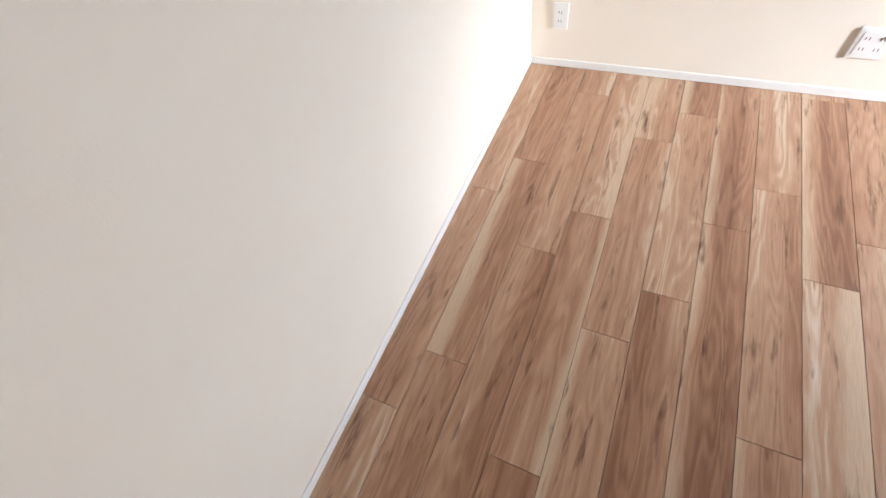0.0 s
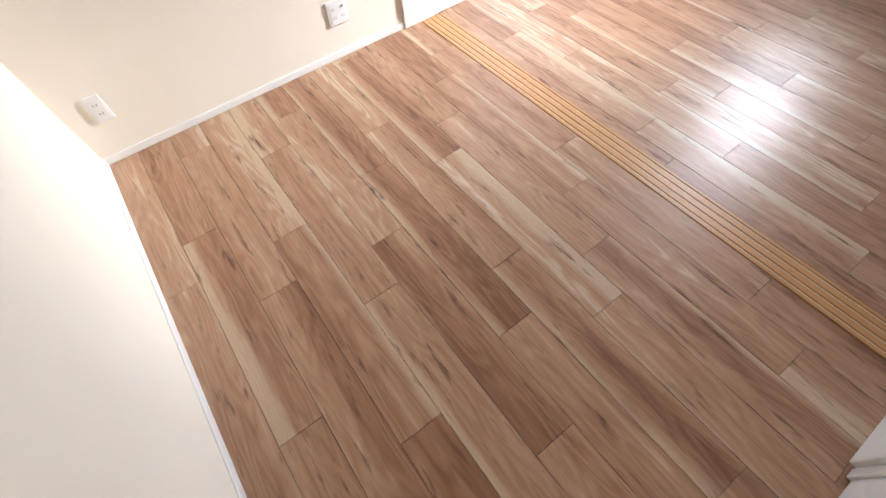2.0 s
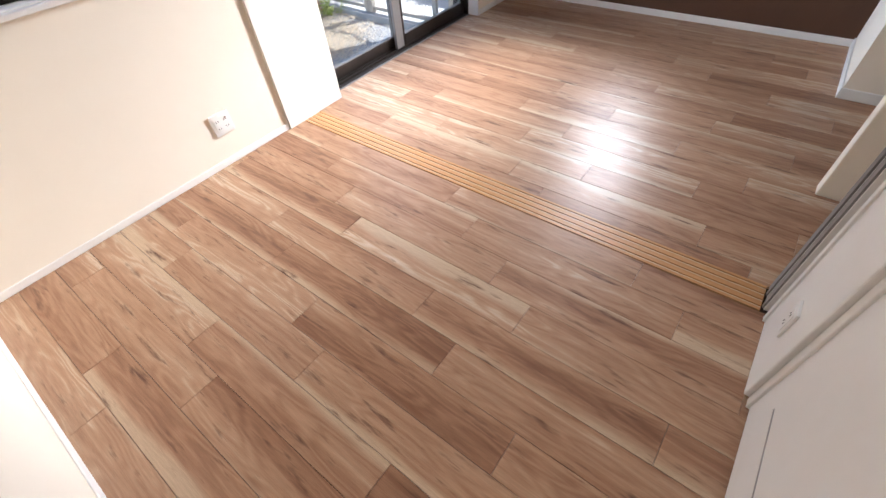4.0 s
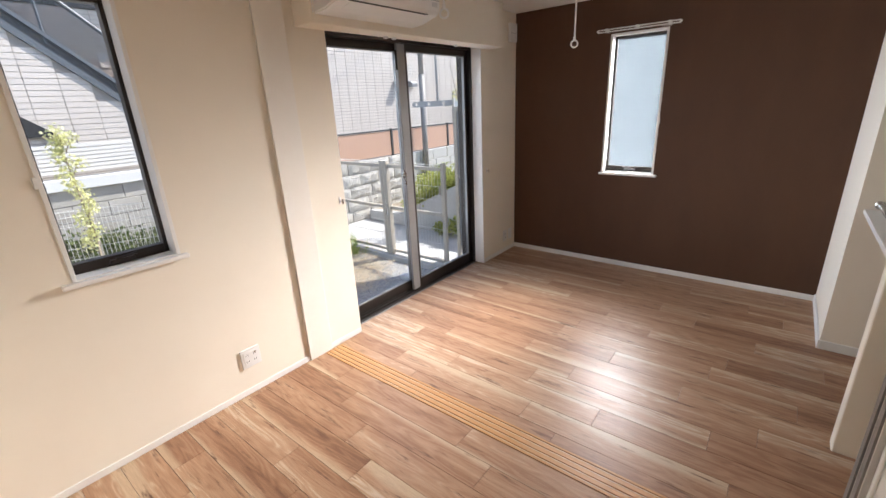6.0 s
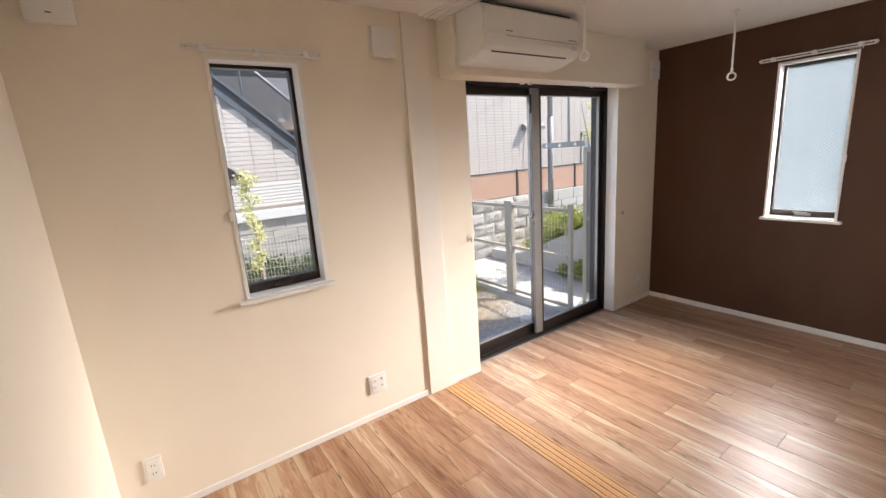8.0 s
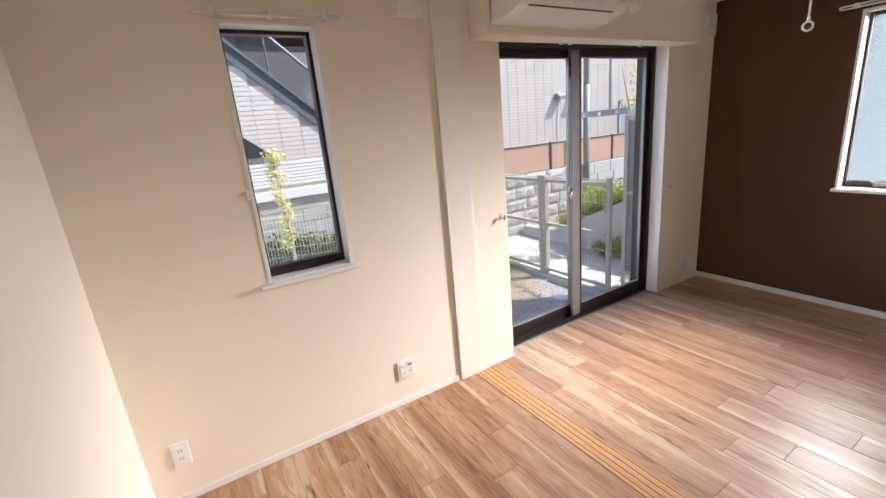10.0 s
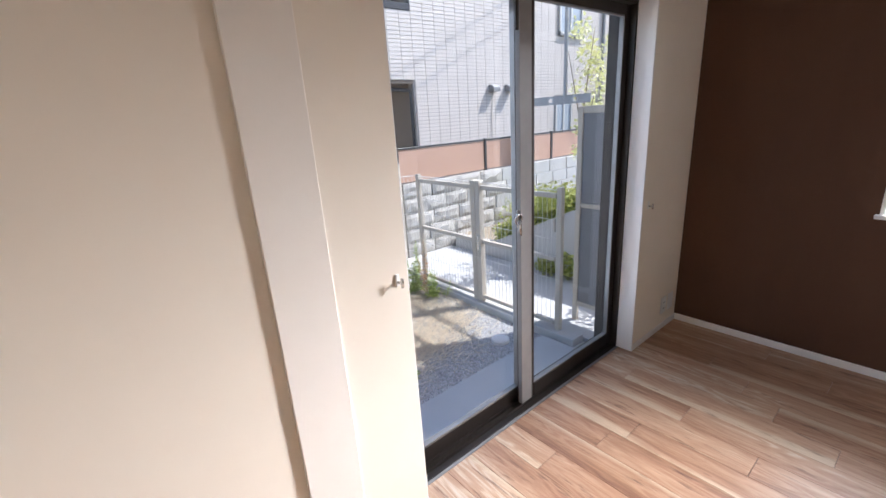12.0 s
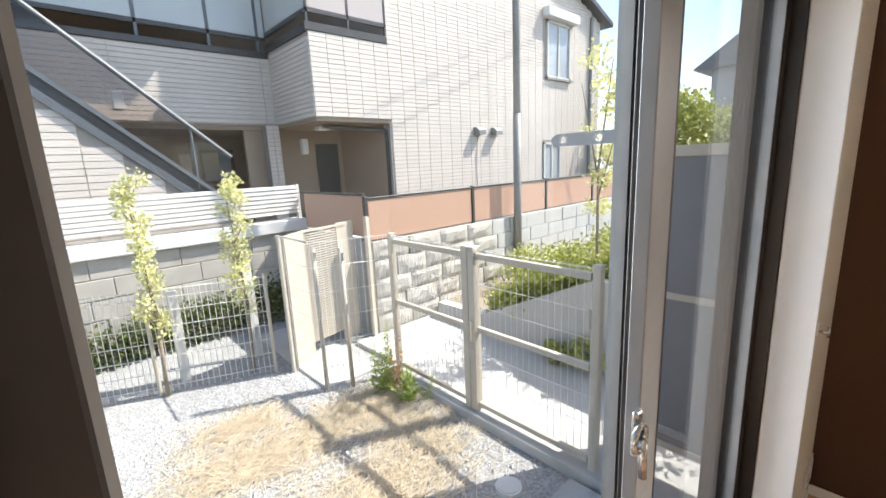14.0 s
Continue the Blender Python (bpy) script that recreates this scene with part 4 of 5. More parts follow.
part("side_board", upright((3.84, 3.97), (4.09, 4.13), 0.03, G + 0.03, 0.88), FENCE, ls)
part("end_board", upright((4.56, 4.235), (4.80, 4.285), 0.03, G + 0.03, 0.90), FENCE, ls)
part("post", upright((4.83, 4.03), (4.88, 4.04), 0.05, G + 0.02, 0.95), FENCE, ls)
part("post", upright((4.08, 4.13), (4.12, 4.145), 0.04, G + 0.02, 0.88), FENCE, ls)
part("top_board", upright((4.09, 4.135), (4.80, 4.28), 0.035, 0.86, 0.885), FENCE, ls)
for i in range(46):
    z = -0.38 + i * 0.0268
    part("slat", upright((4.12, 4.142), (4.56, 4.232), 0.016, z, z + 0.016), FENCE, ls)

lf = thing("mesh_fence", "low pale wire mesh fence along the gravel strip", "fence")
A0, A1 = (3.66, 4.10), (-0.2, 5.66)
for i in range(4):
    t0, t1 = i / 4, (i + 1) / 4
    p0 = (A0[0] + (A1[0] - A0[0]) * t0, A0[1] + (A1[1] - A0[1]) * t0)
    p1 = (A0[0] + (A1[0] - A0[0]) * t1, A0[1] + (A1[1] - A0[1]) * t1)
    part("mesh", wire_panel(bmesh.new(), p0, p1, G + 0.02, 0.50, 0.05, 0.0032, (0.485, 0.41, 0.28, 0.13, -0.02, -0.17, -0.32, -0.47), 0.025), WIRE, lf)
    part("post", rd((*p0, G), (*p0, 0.52), 0.019, n=10), FENCE, lf)

# ---- boundary walls, panels, louvre fence ----
bw = tagged(mesh_ob("block_wall", bx(-4.0, 4.9, 5.80, 5.98, G - 0.1, 0.66), MORTAR), "weathered stone block retaining wall with white coping", "wall", kind="structure")
r = random.Random(12)
for j in range(5):
    x = -1.2 - 0.2 * (j % 2)
    while x < 4.85:
        w = r.choice((0.40, 0.44, 0.48))
        o = mesh_ob("stone", bx(x + 0.004, min(x + w, 4.89) - 0.004, 5.775 + r.uniform(0, 0.010), 5.81, G + 0.04 + j * 0.235, G + 0.267 + j * 0.235, 0.006), BLOCK)
        o.parent = bw
        x += w
part("coping", bx(-4.0, 4.92, 5.72, 6.02, 0.66, 0.82, 0.008), WHITECAP, bw, "white coping")
LOUVRE = surface("pale_louvre_metal", (0.56, 0.535, 0.49), (0.63, 0.605, 0.56), 0.45, 12, bump=0.03)
lo = thing("louvre_fence", "pale horizontal louvre fence on the block wall", "fence")
for x in (-2.4, -0.6, 0.6, 1.8, 3.0, 4.0, 4.88):
    part("post", bx(x - 0.025, x + 0.025, 5.84, 5.90, 0.82, 1.31, 0.003), LOUVRE, lo)
for i in range(7):
    z = 0.90 + i * 0.058
    part("slat", prism(bmesh.new(), [(5.835, z), (5.842, z + 0.046), (5.86, z + 0.050), (5.855, z + 0.004)], "x", -2.4, 4.88), LOUVRE, lo)

def rough_stone(x0, x1, yf, yb, z0, z1, seed):
    """A split-faced stone: a bulging, uneven front of small facets on a block."""
    q = random.Random(seed)
    bm = bmesh.new()
    nu, nv = 7, 4
    front = []
    for j in range(nv + 1):
        for i in range(nu + 1):
            u, w = i / nu, j / nv
            edge = min(u, 1 - u) * 4 * min(1.0, (x1 - x0) / 0.4), min(w, 1 - w) * 3.4
            bulge = min(1.0, edge[0]) ** 0.5 * min(1.0, edge[1]) ** 0.5
            inner = 0 < i < nu and 0 < j < nv
            front.append(bm.verts.new((x0 + (x1 - x0) * u + (q.uniform(-0.012, 0.012) if inner else q.uniform(-0.004, 0.004)), yf + 0.024 * (1 - bulge) + (q.uniform(-0.009, 0.009) if inner else 0.0), z0 + (z1 - z0) * w + (q.uniform(-0.010, 0.010) if inner else q.uniform(-0.004, 0.004)))))
    back = [bm.verts.new(c) for c in ((x0, yb, z0), (x1, yb, z0), (x1, yb, z1), (x0, yb, z1))]
    k = nu + 1
    for j in range(nv):
        for i in range(nu):
            bm.faces.new((front[j * k + i], front[j * k + i + 1], front[(j + 1) * k + i + 1], front[(j + 1) * k + i]))
    bm.faces.new([back[0], back[1]] + [front[i] for i in range(nu, -1, -1)])
    bm.faces.new([back[3], back[2]] + [front[nv * k + i] for i in range(nu, -1, -1)])
    bm.faces.new([back[0], back[3]] + [front[j * k] for j in range(nv, -1, -1)])
    bm.faces.new([back[1], back[2]] + [front[j * k + nu] for j in range(nv, -1, -1)])
    return bm


rw = tagged(mesh_ob("retaining_wall", bx(4.93, 16.0, 4.10, 4.28, G - 0.1, 0.62), MORTAR), "stone and concrete retaining wall under the panel fence", "wall", kind="structure")
tagged(mesh_ob("retaining_wall_side", bx(4.93, 5.10, 4.28, 5.80, G - 0.1, 0.66), CONCRETE), "concrete side of the retaining wall", "wall", kind="structure")
for j in range(5):
    x = 4.94 - 0.1 * (j % 2)
    while x < 13:
        w = r.uniform(0.42, 0.56)
        x0, x1 = max(x, 4.935) + 0.008, x + w - 0.008
        if x1 - x0 > 0.08:
            if x < 6.9:
                o = mesh_ob("stone", rough_stone(x0, x1, 4.025 + r.uniform(0, 0.025), 4.11, G + 0.02 + j * 0.232, G + 0.247 + j * 0.232, 50 + j * 40 + int(x * 10)), BLOCK)
            else:
                o = mesh_ob("stone", bx(x0, x1, 4.055 + r.uniform(0, 0.008), 4.11, G + 0.02 + j * 0.232, G + 0.245 + j * 0.232, 0.004), CONCRETE)
            o.parent = rw
        x += w
pf = thing("panel_fence", "terracotta panel fence with dark bronze posts and rail", "fence")
stops = [4.95, 6.80, 8.70, 10.35, 12.2, 14.0]
for a, b2 in zip(stops, stops[1:]):
    part("panel", bx(a + 0.03, b2 - 0.03, 4.165, 4.185, 0.64, 1.12, 0.002), PANEL, pf)
for x in stops:
    part("post", bx(x - 0.025, x + 0.025, 4.15, 4.20, 0.58, 1.17, 0.003), DARKRAIL, pf)
part("top_rail", bx(4.95, 14.0, 4.155, 4.195, 1.125, 1.155, 0.003), DARKRAIL, pf)
part("panel", bx(4.94, 4.96, 4.22, 5.78, 0.68, 1.17, 0.002), PANEL, pf)
part("top_rail", bx(4.93, 4.97, 4.20, 5.80, 1.175, 1.205, 0.003), DARKRAIL, pf)

# ---- planter with hedge ----
pl = tagged(mesh_ob("planter_wall", prism(bmesh.new(), [(3.95, G), (3.95, -0.32), (3.15, -0.30), (1.76, 0.36), (1.2, 0.46), (-2.0, 0.55), (-2.0, G)], "x", 5.82, 5.96), CONCRETE), "concrete planter wall rising beside the path", "planter", kind="structure")
tagged(mesh_ob("planter_soil", prism(bmesh.new(), [(4.05, G), (4.05, -0.36), (3.15, -0.36), (1.76, 0.28), (1.2, 0.38), (-2.0, 0.47), (-2.0, G)], "x", 5.96, 9.5), BARK), "soil in the concrete planter", "soil", kind="structure")


def leaves(name, label, category, blobs, count, size, material, seed, trunk=()):
    """A plant: trunk limbs and a crown of separate small leaves round several uneven centres."""
    rr = random.Random(seed)
    t = thing(name, label, category)
    for a, b2, r0, r1 in trunk:
        part("trunk", rd(a, b2, r0, r1, 7), BARK, t, smooth=True)
    v, f = [], []
    for _ in range(count):
        c, ax = rr.choice(blobs)
        d = Vector((rr.gauss(0, 1), rr.gauss(0, 1), rr.gauss(0, 1)))
        d = d.normalized() * rr.uniform(0.35, 1.05)
        p = Vector(c) + Vector((d.x * ax[0], d.y * ax[1], d.z * ax[2]))
        l = size * rr.uniform(0.6, 1.4)
        u = Vector((rr.gauss(0, 1), rr.gauss(0, 1), rr.gauss(0, 0.7) + 0.3)).normalized() * l
        w = u.cross(Vector((rr.gauss(0, 1), rr.gauss(0, 1), rr.gauss(0, 1)))).normalized() * l * 0.36
        n0 = len(v)
        v += [p, p + u * 0.5 + w, p + u, p + u * 0.5 - w]
        f.append((n0, n0 + 1, n0 + 2, n0 + 3))
    me3 = bpy.data.meshes.new("crown")
    me3.from_pydata([tuple(q) for q in v], [], f)
    me3.materials.append(material)
    o = new("crown", me3)
    o.parent = t
    return t


hb = []
rr = random.Random(3)
for i in range(26):
    y = rr.uniform(0.2, 3.6)
    top = -0.30 + min(0.80, max(0, 3.15 - y) * 0.46)
    hb.append(((rr.uniform(6.0, 8.6), y, top + rr.uniform(0.14, 0.36)), (rr.uniform(0.3, 0.5), 0.35, rr.uniform(0.22, 0.34))))
for i in range(16):
    y = 3.1 - i * 0.13
    hb.append(((rr.uniform(6.02, 6.25), y, -0.22 + min(0.80, max(0, 3.15 - y) * 0.46)), (0.18, 0.16, rr.uniform(0.14, 0.24))))
leaves("hedge", "low bright green shrubs in the concrete planter", "shrubs", hb, 19000, 0.044, HEDGE, 21)
leaves("shrub", "small green shrub at the foot of the planter wall", "shrub", [((5.72, 1.75, -0.33), (0.14, 0.22, 0.17)), ((5.70, 2.05, -0.40), (0.1, 0.15, 0.1))], 700, 0.05, HEDGE, 22)
hb2 = [((-1.0 + 0.122 * k + rr.uniform(-0.08, 0.08), 5.60, rr.uniform(-0.38, -0.15)), (0.28, 0.12, rr.uniform(0.22, 0.36))) for k in range(46)]
leaves("hedge", "dark green low hedge along the block wall", "shrubs", hb2, 11000, 0.05, DARKLEAF, 23)


def shrub_tree(x, y, top, seed, label):
    rt = random.Random(seed)
    tr = [((x, y, G), (x + 0.03, y, 0.2), 0.02, 0.014), ((x + 0.03, y, 0.2), (x - 0.02, y + 0.02, top - 0.15), 0.014, 0.006)]
    bl = []
    for i in range(16):
        z = 0.05 + (top - 0.1) * i / 15
        a = rt.uniform(0, 6.28)
        q = (x + math.cos(a) * 0.075, y + math.sin(a) * 0.075, z + 0.08)
        tr.append(((x + 0.01, y, z - 0.06), q, 0.007, 0.003))
        bl.append((q, (0.10, 0.10, 0.11)))
    bl.append(((x - 0.02, y, top - 0.08), (0.07, 0.07, 0.12)))
    leaves("young_tree", label, "tree", bl, 1700, 0.034, LEAF, seed, tr)


shrub_tree(2.74, 4.42, 1.46, 31, "slender young tree with bright yellow-green leaves")
shrub_tree(3.50, 4.30, 1.40, 32, "slender young tree with bright yellow-green leaves")
shrub_tree(1.60, 4.42, 1.46, 33, "slender young tree with bright yellow-green leaves")
shrub_tree(0.62, 4.45, 1.40, 34, "slender young tree with bright yellow-green leaves")
for x in (2.80, 3.52):
    sp2 = thing("stake", "square white stake beside the young tree", "stake")
    part("stake_post", bx(x + 0.10, x + 0.19, 4.62, 4.68, G, 0.55 if x > 3 else 0.4, 0.004), WHITECAP, sp2)

# slender tree in the planter and greenery beyond
bl = [((6.25 + rr.gauss(0, 0.17), 1.92 + rr.gauss(0, 0.17), z), (0.15, 0.15, 0.12)) for z in (1.0, 1.3, 1.55, 1.75, 1.95, 2.1, 2.25, 2.4) for _ in (0, 1)]
leaves("garden_tree", "airy yellow-green slender tree in the planter", "tree", bl, 1300, 0.045, LEAF, 41, [((6.25, 1.92, 0.2), (6.22, 1.92, 1.4), 0.018, 0.012), ((6.22, 1.92, 1.4), (6.34, 1.86, 2.45), 0.012, 0.004), ((6.22, 1.92, 1.3), (6.08, 2.04, 2.2), 0.010, 0.003), ((6.22, 1.92, 1.1), (6.26, 1.72, 1.95), 0.010, 0.003)])
bl = [((rr.uniform(14.9, 17), rr.uniform(0.6, 6.2), rr.uniform(0.7, 3.0)), (0.8, 0.65, 0.5)) for _ in range(48)]
leaves("garden_tree", "dense green trees beyond the neighbouring garden", "tree", bl, 16000, 0.11, HEDGE, 42, [((15.8, y, G), (15.9, y + 0.1, 2.0), 0.1, 0.05) for y in (1.6, 3.2, 4.8)])

# grey privacy screen next to the terrace
ps = thing("privacy_screen", "grey privacy screen panel in a pale metal frame", "screen")
part("frame", box(box(box(box(bx(4.85, 4.89, 1.04, 1.09, G, 1.56, 0.003), 4.85, 4.89, 0.22, 0.26, G, 1.56, 0.003), 4.852, 4.888, 0.26, 1.04, 1.50, 1.56, 0.003), 4.852, 4.888, 0.26, 1.04, 0.66, 0.70, 0.003), 4.852, 4.888, 0.26, 1.04, -0.34, -0.30, 0.003), FENCE, ps)
part("panel", bx(4.866, 4.874, 0.26, 1.04, 0.70, 1.50), SCREEN, ps)
part("panel", bx(4.866, 4.874, 0.26, 1.04, -0.30, 0.66), SCREEN, ps)

# ---- apartment building opposite ----
apt = thing("apartment_building", "two-storey apartment building with cream tile facade and stairs", "building")


def tiles(u0, u1, z0, z1, axis, d, outward, keep, tw=0.30, th=0.075, g=0.009, t=0.016):
    """Courses of facade tiles as real boxes, joined; keep(u, z) says where the wall is solid."""
    v, f = [], []
    nz = int((z1 - z0) / th)
    for j in range(nz):
        z = z0 + j * th
        u = u0
        while u < u1 - 0.02:
            ub = min(u + tw, u1)
            if keep((u + ub) / 2, z + th / 2):
                n0 = len(v)
                for dd in (d, d + outward * t):
                    for uu, zz in ((u + g / 2, z + g / 2), (ub - g / 2, z + g / 2), (ub - g / 2, z + th - g / 2), (u + g / 2, z + th - g / 2)):
                        v.append((uu, dd, zz) if axis == "y" else (dd, uu, zz))
                f.extend([(n0 + 4, n0 + 5, n0 + 6, n0 + 7), (n0, n0 + 1, n0 + 5, n0 + 4), (n0 + 1, n0 + 2, n0 + 6, n0 + 5), (n0 + 2, n0 + 3, n0 + 7, n0 + 6), (n0 + 3, n0, n0 + 4, n0 + 7)])
            u = ub
    me4 = bpy.data.meshes.new("facade_tiles")
    me4.from_pydata(v, [], f)
    me4.materials.append(TILE)
    o = new("facade_tiles", me4)
    o.parent = apt
    o["kind"] = "stuff"
    return o


PALEGLASS = surface("curtained_window_glass", (0.36, 0.39, 0.41), (0.48, 0.51, 0.53), 0.08, 2, bump=0.0)
FY, RY = 6.40, 8.0
# front block
f1 = part("wall", bx(7.02, 14.80, FY, 11.0, G, 5.25), GROUT, apt)
part("wall", bx(5.57, 7.02, FY, 8.1, 2.33, 3.62), GROUT, apt)
part("wall", prism(bmesh.new(), [(7.06, 5.25), (14.80, 5.25), (8.4, 7.5), (7.06, 7.5)], "y", FY, 11.0), GROUT, apt)
tiles(7.06, 14.78, 0.55, 7.4, "y", FY, -1, lambda u, z: z < 5.25 + max(0.0, (14.8 - u)) * 0.35 and not (12.0 < u < 13.15 and 3.50 < z < 4.92) and not (11.85 < u < 12.75 and 0.8 < z < 1.95))
tiles(5.57, 7.06, 2.34, 3.62, "y", FY, -1, lambda u, z: True)
tiles(FY, 8.0, 2.34, 3.58, "x", 5.57, -1, lambda u, z: True, 1.6)
part("roof", prism(bmesh.new(), [(15.1, 5.16), (15.1, 5.28), (8.4, 7.66), (8.4, 7.54)], "y", FY - 0.25, 11.2), DARKRAIL, apt)
# entrance recess
part("soffit", bx(5.58, 7.03, FY + 0.01, 8.1, 2.27, 2.33), TAUPE, apt, "taupe soffit over the entrance")
part("recess_wall", bx(5.0, 7.02, 8.1, 8.2, G, 2.33), TAUPE, apt)
part("recess_side", bx(6.96, 7.02, FY + 0.1, 8.1, G, 2.27), TAUPE, apt)
dr = part("entrance_door", bx(6.36, 6.84, 8.05, 8.10, 0.3, 2.0, 0.004), BLACK, apt, "dark entrance door with small glazed squares")
for i in range(4):
    for k in (0, 1):
        part("door_pane", bx(6.50 + k * 0.11, 6.55 + k * 0.11, 8.040, 8.052, 1.25 + i * 0.16, 1.31 + i * 0.16), DARKGLASS, dr)
part("wall_lamp", bx(6.04, 6.16, 7.98, 8.10, 1.80, 2.10, 0.01), WHITECAP, apt, "white wall lamp box")
part("ceiling_lamp", bx(6.02, 6.26, 7.2, 7.4, 2.20, 2.27, 0.02), WHITECAP, apt)
part("downpipe", rod(rod(bmesh.new(), (7.0, FY + 0.1, 0.5), (7.0, FY + 0.1, 2.14), 0.04), (7.0, FY + 0.1, 2.14), (5.95, FY + 0.5, 2.24), 0.04), DARKRAIL, apt, "dark downpipe")
part("column", bx(5.33, 5.57, 7.9, 8.1, G, 2.33), GROUT, apt)
tiles(5.33, 5.57, 0.6, 2.33, "y", 7.9, -1, lambda u, z: True, 0.12)
# windows on the front
for x0, x1, z0, z1 in ((12.03, 13.12, 3.53, 4.89), (11.9, 12.7, 0.85, 1.92)):
    wn = part("window", box(box(box(box(bx(x0, x0 + 0.06, FY - 0.05, FY + 0.05, z0, z1), x1 - 0.06, x1, FY - 0.05, FY + 0.05, z0, z1), x0, x1, FY - 0.05, FY + 0.05, z1 - 0.06, z1), x0, x1, FY - 0.05, FY + 0.05, z0, z0 + 0.06), (x0 + x1) / 2 - 0.03, (x0 + x1) / 2 + 0.03, FY - 0.04, FY + 0.04, z0, z1), LOUVRE, apt)
    part("pane", bx(x0 + 0.06, x1 - 0.06, FY - 0.012, FY - 0.006, z0 + 0.06, z1 - 0.06), PALEGLASS, wn)
    part("sill", bx(x0 - 0.04, x1 + 0.04, FY - 0.09, FY - 0.02, z0 - 0.05, z0), SASHGREY, wn)
part("shutter_box", bx(11.85, 13.3, FY - 0.22, FY - 0.02, 4.92, 5.14, 0.01), WHITECAP, apt)
for x in (9.25, 9.82):
    hood = part("vent_hood", prism(bmesh.new(), [(FY - 0.016, 2.24), (FY - 0.10, 2.24), (FY - 0.19, 2.17), (FY - 0.19, 2.08), (FY - 0.016, 2.08)], "x", x, x + 0.22), SASHGREY, apt, "metal vent hood")
part("cable_conduit", rod(rod(bmesh.new(), (9.36, FY - 0.03, 2.08), (9.30, FY - 0.03, 1.4), 0.006, n=6), (9.30, FY - 0.03, 1.4), (9.33, FY - 0.03, 0.6), 0.006, n=6), SASHGREY, apt)
part("corner_downpipe", rd((14.2, FY - 0.06, 0.5), (14.2, FY - 0.06, 5.3), 0.045), SASHGREY, apt)
# balcony on the overhang
bal = part("balcony", bx(5.52, 7.06, FY - 0.03, FY + 0.02, 3.62, 3.74, 0.004), DARKRAIL, apt)
part("rail", bx(5.55, 7.06, FY - 0.02, FY + 0.01, 3.88, 3.95, 0.003), DARKRAIL, bal)
part("balcony_panel", bx(5.60, 7.02, FY - 0.012, FY - 0.002, 3.95, 5.0), surface("rosy_frosted_panel", (0.42, 0.36, 0.34), (0.48, 0.42, 0.395), 0.3, 2, bump=0.0), bal)
for x in (5.57, 6.3, 7.04):
    part("baluster", bx(x - 0.02, x + 0.02, FY - 0.02, FY + 0.01, 3.74, 5.0, 0.002), DARKRAIL, bal)
part("side_rail", bx(5.53, 5.59, FY, RY, 3.60, 3.72, 0.004), DARKRAIL, bal)
part("side_rail", bx(5.53, 5.59, FY, RY, 3.86, 3.93, 0.004), DARKRAIL, bal)
part("side_panel", bx(5.555, 5.565, FY, RY, 3.93, 5.0), SMOKED, bal)
# recessed wing with gallery
part("wall", bx(-6.0, 5.57, RY, 8.2, 2.33, 3.52), GROUT, apt)
tiles(-1.2, 5.56, 2.36, 3.50, "y", RY, -1, lambda u, z: True, 2.2)
gal = part("gallery", bx(-6.0, 5.55, RY - 0.04, RY + 0.05, 3.50, 3.60, 0.004), DARKRAIL, apt)
part("rail", bx(-6.0, 5.55, RY - 0.03, RY + 0.02, 3.78, 3.85, 0.003), DARKRAIL, gal)
part("gallery_panel", bx(-6.0, 5.53, RY - 0.015, RY - 0.005, 3.85, 4.9), SMOKED, gal)
for x in (-1.5, 0.2, 1.9, 3.6, 4.6, 5.4):
    part("baluster", bx(x - 0.025, x + 0.025, RY - 0.03, RY + 0.02, 3.6, 4.9, 0.002), STEEL, gal)
# Overhang out of view, added to throw shade on the recessed wing.
part("gallery_shade_slab", bx(-6.0, 5.5, 6.95, RY + 0.05, 5.4, 5.52, 0.004), TAUPE, apt)
part("gallery_back", bx(-6.0, 7.1, 9.6, 9.8, G, 7.5), TAUPE, apt)
part("gallery_slab", bx(-6.0, 5.57, RY + 0.05, 9.6, 2.25, 2.33), TAUPE, apt)
part("gallery_ceiling", bx(-6.0, 7.1, RY + 0.05, 9.6, 5.4, 5.5), TAUPE, apt)
for x in (3.1, 4.2):
    part("meter_box", bx(x, x + 0.22, 9.42, 9.6, 1.5, 1.9, 0.01), WHITECAP, apt, "white meter box")
gw = part("gallery_window", box(box(box(bx(4.55, 4.61, 9.5, 9.6, 1.30, 1.98), 5.14, 5.20, 9.5, 9.6, 1.30, 1.98), 4.61, 5.14, 9.5, 9.6, 1.92, 1.98), 4.61, 5.14, 9.5, 9.6, 1.30, 1.36), DARKRAIL, apt, "dark-framed gallery window")
part("pane", bx(4.61, 5.14, 9.54, 9.56, 1.36, 1.92), PALEGLASS, gw)
part("gallery_light", bx(3.15, 3.29, RY - 0.03, RY - 0.016, 2.52, 2.78, 0.006), WHITECAP, apt)
# stair flight with sunlit side wall
SY = 6.65


def strz(x):
    return 4.45 - 0.88 * x


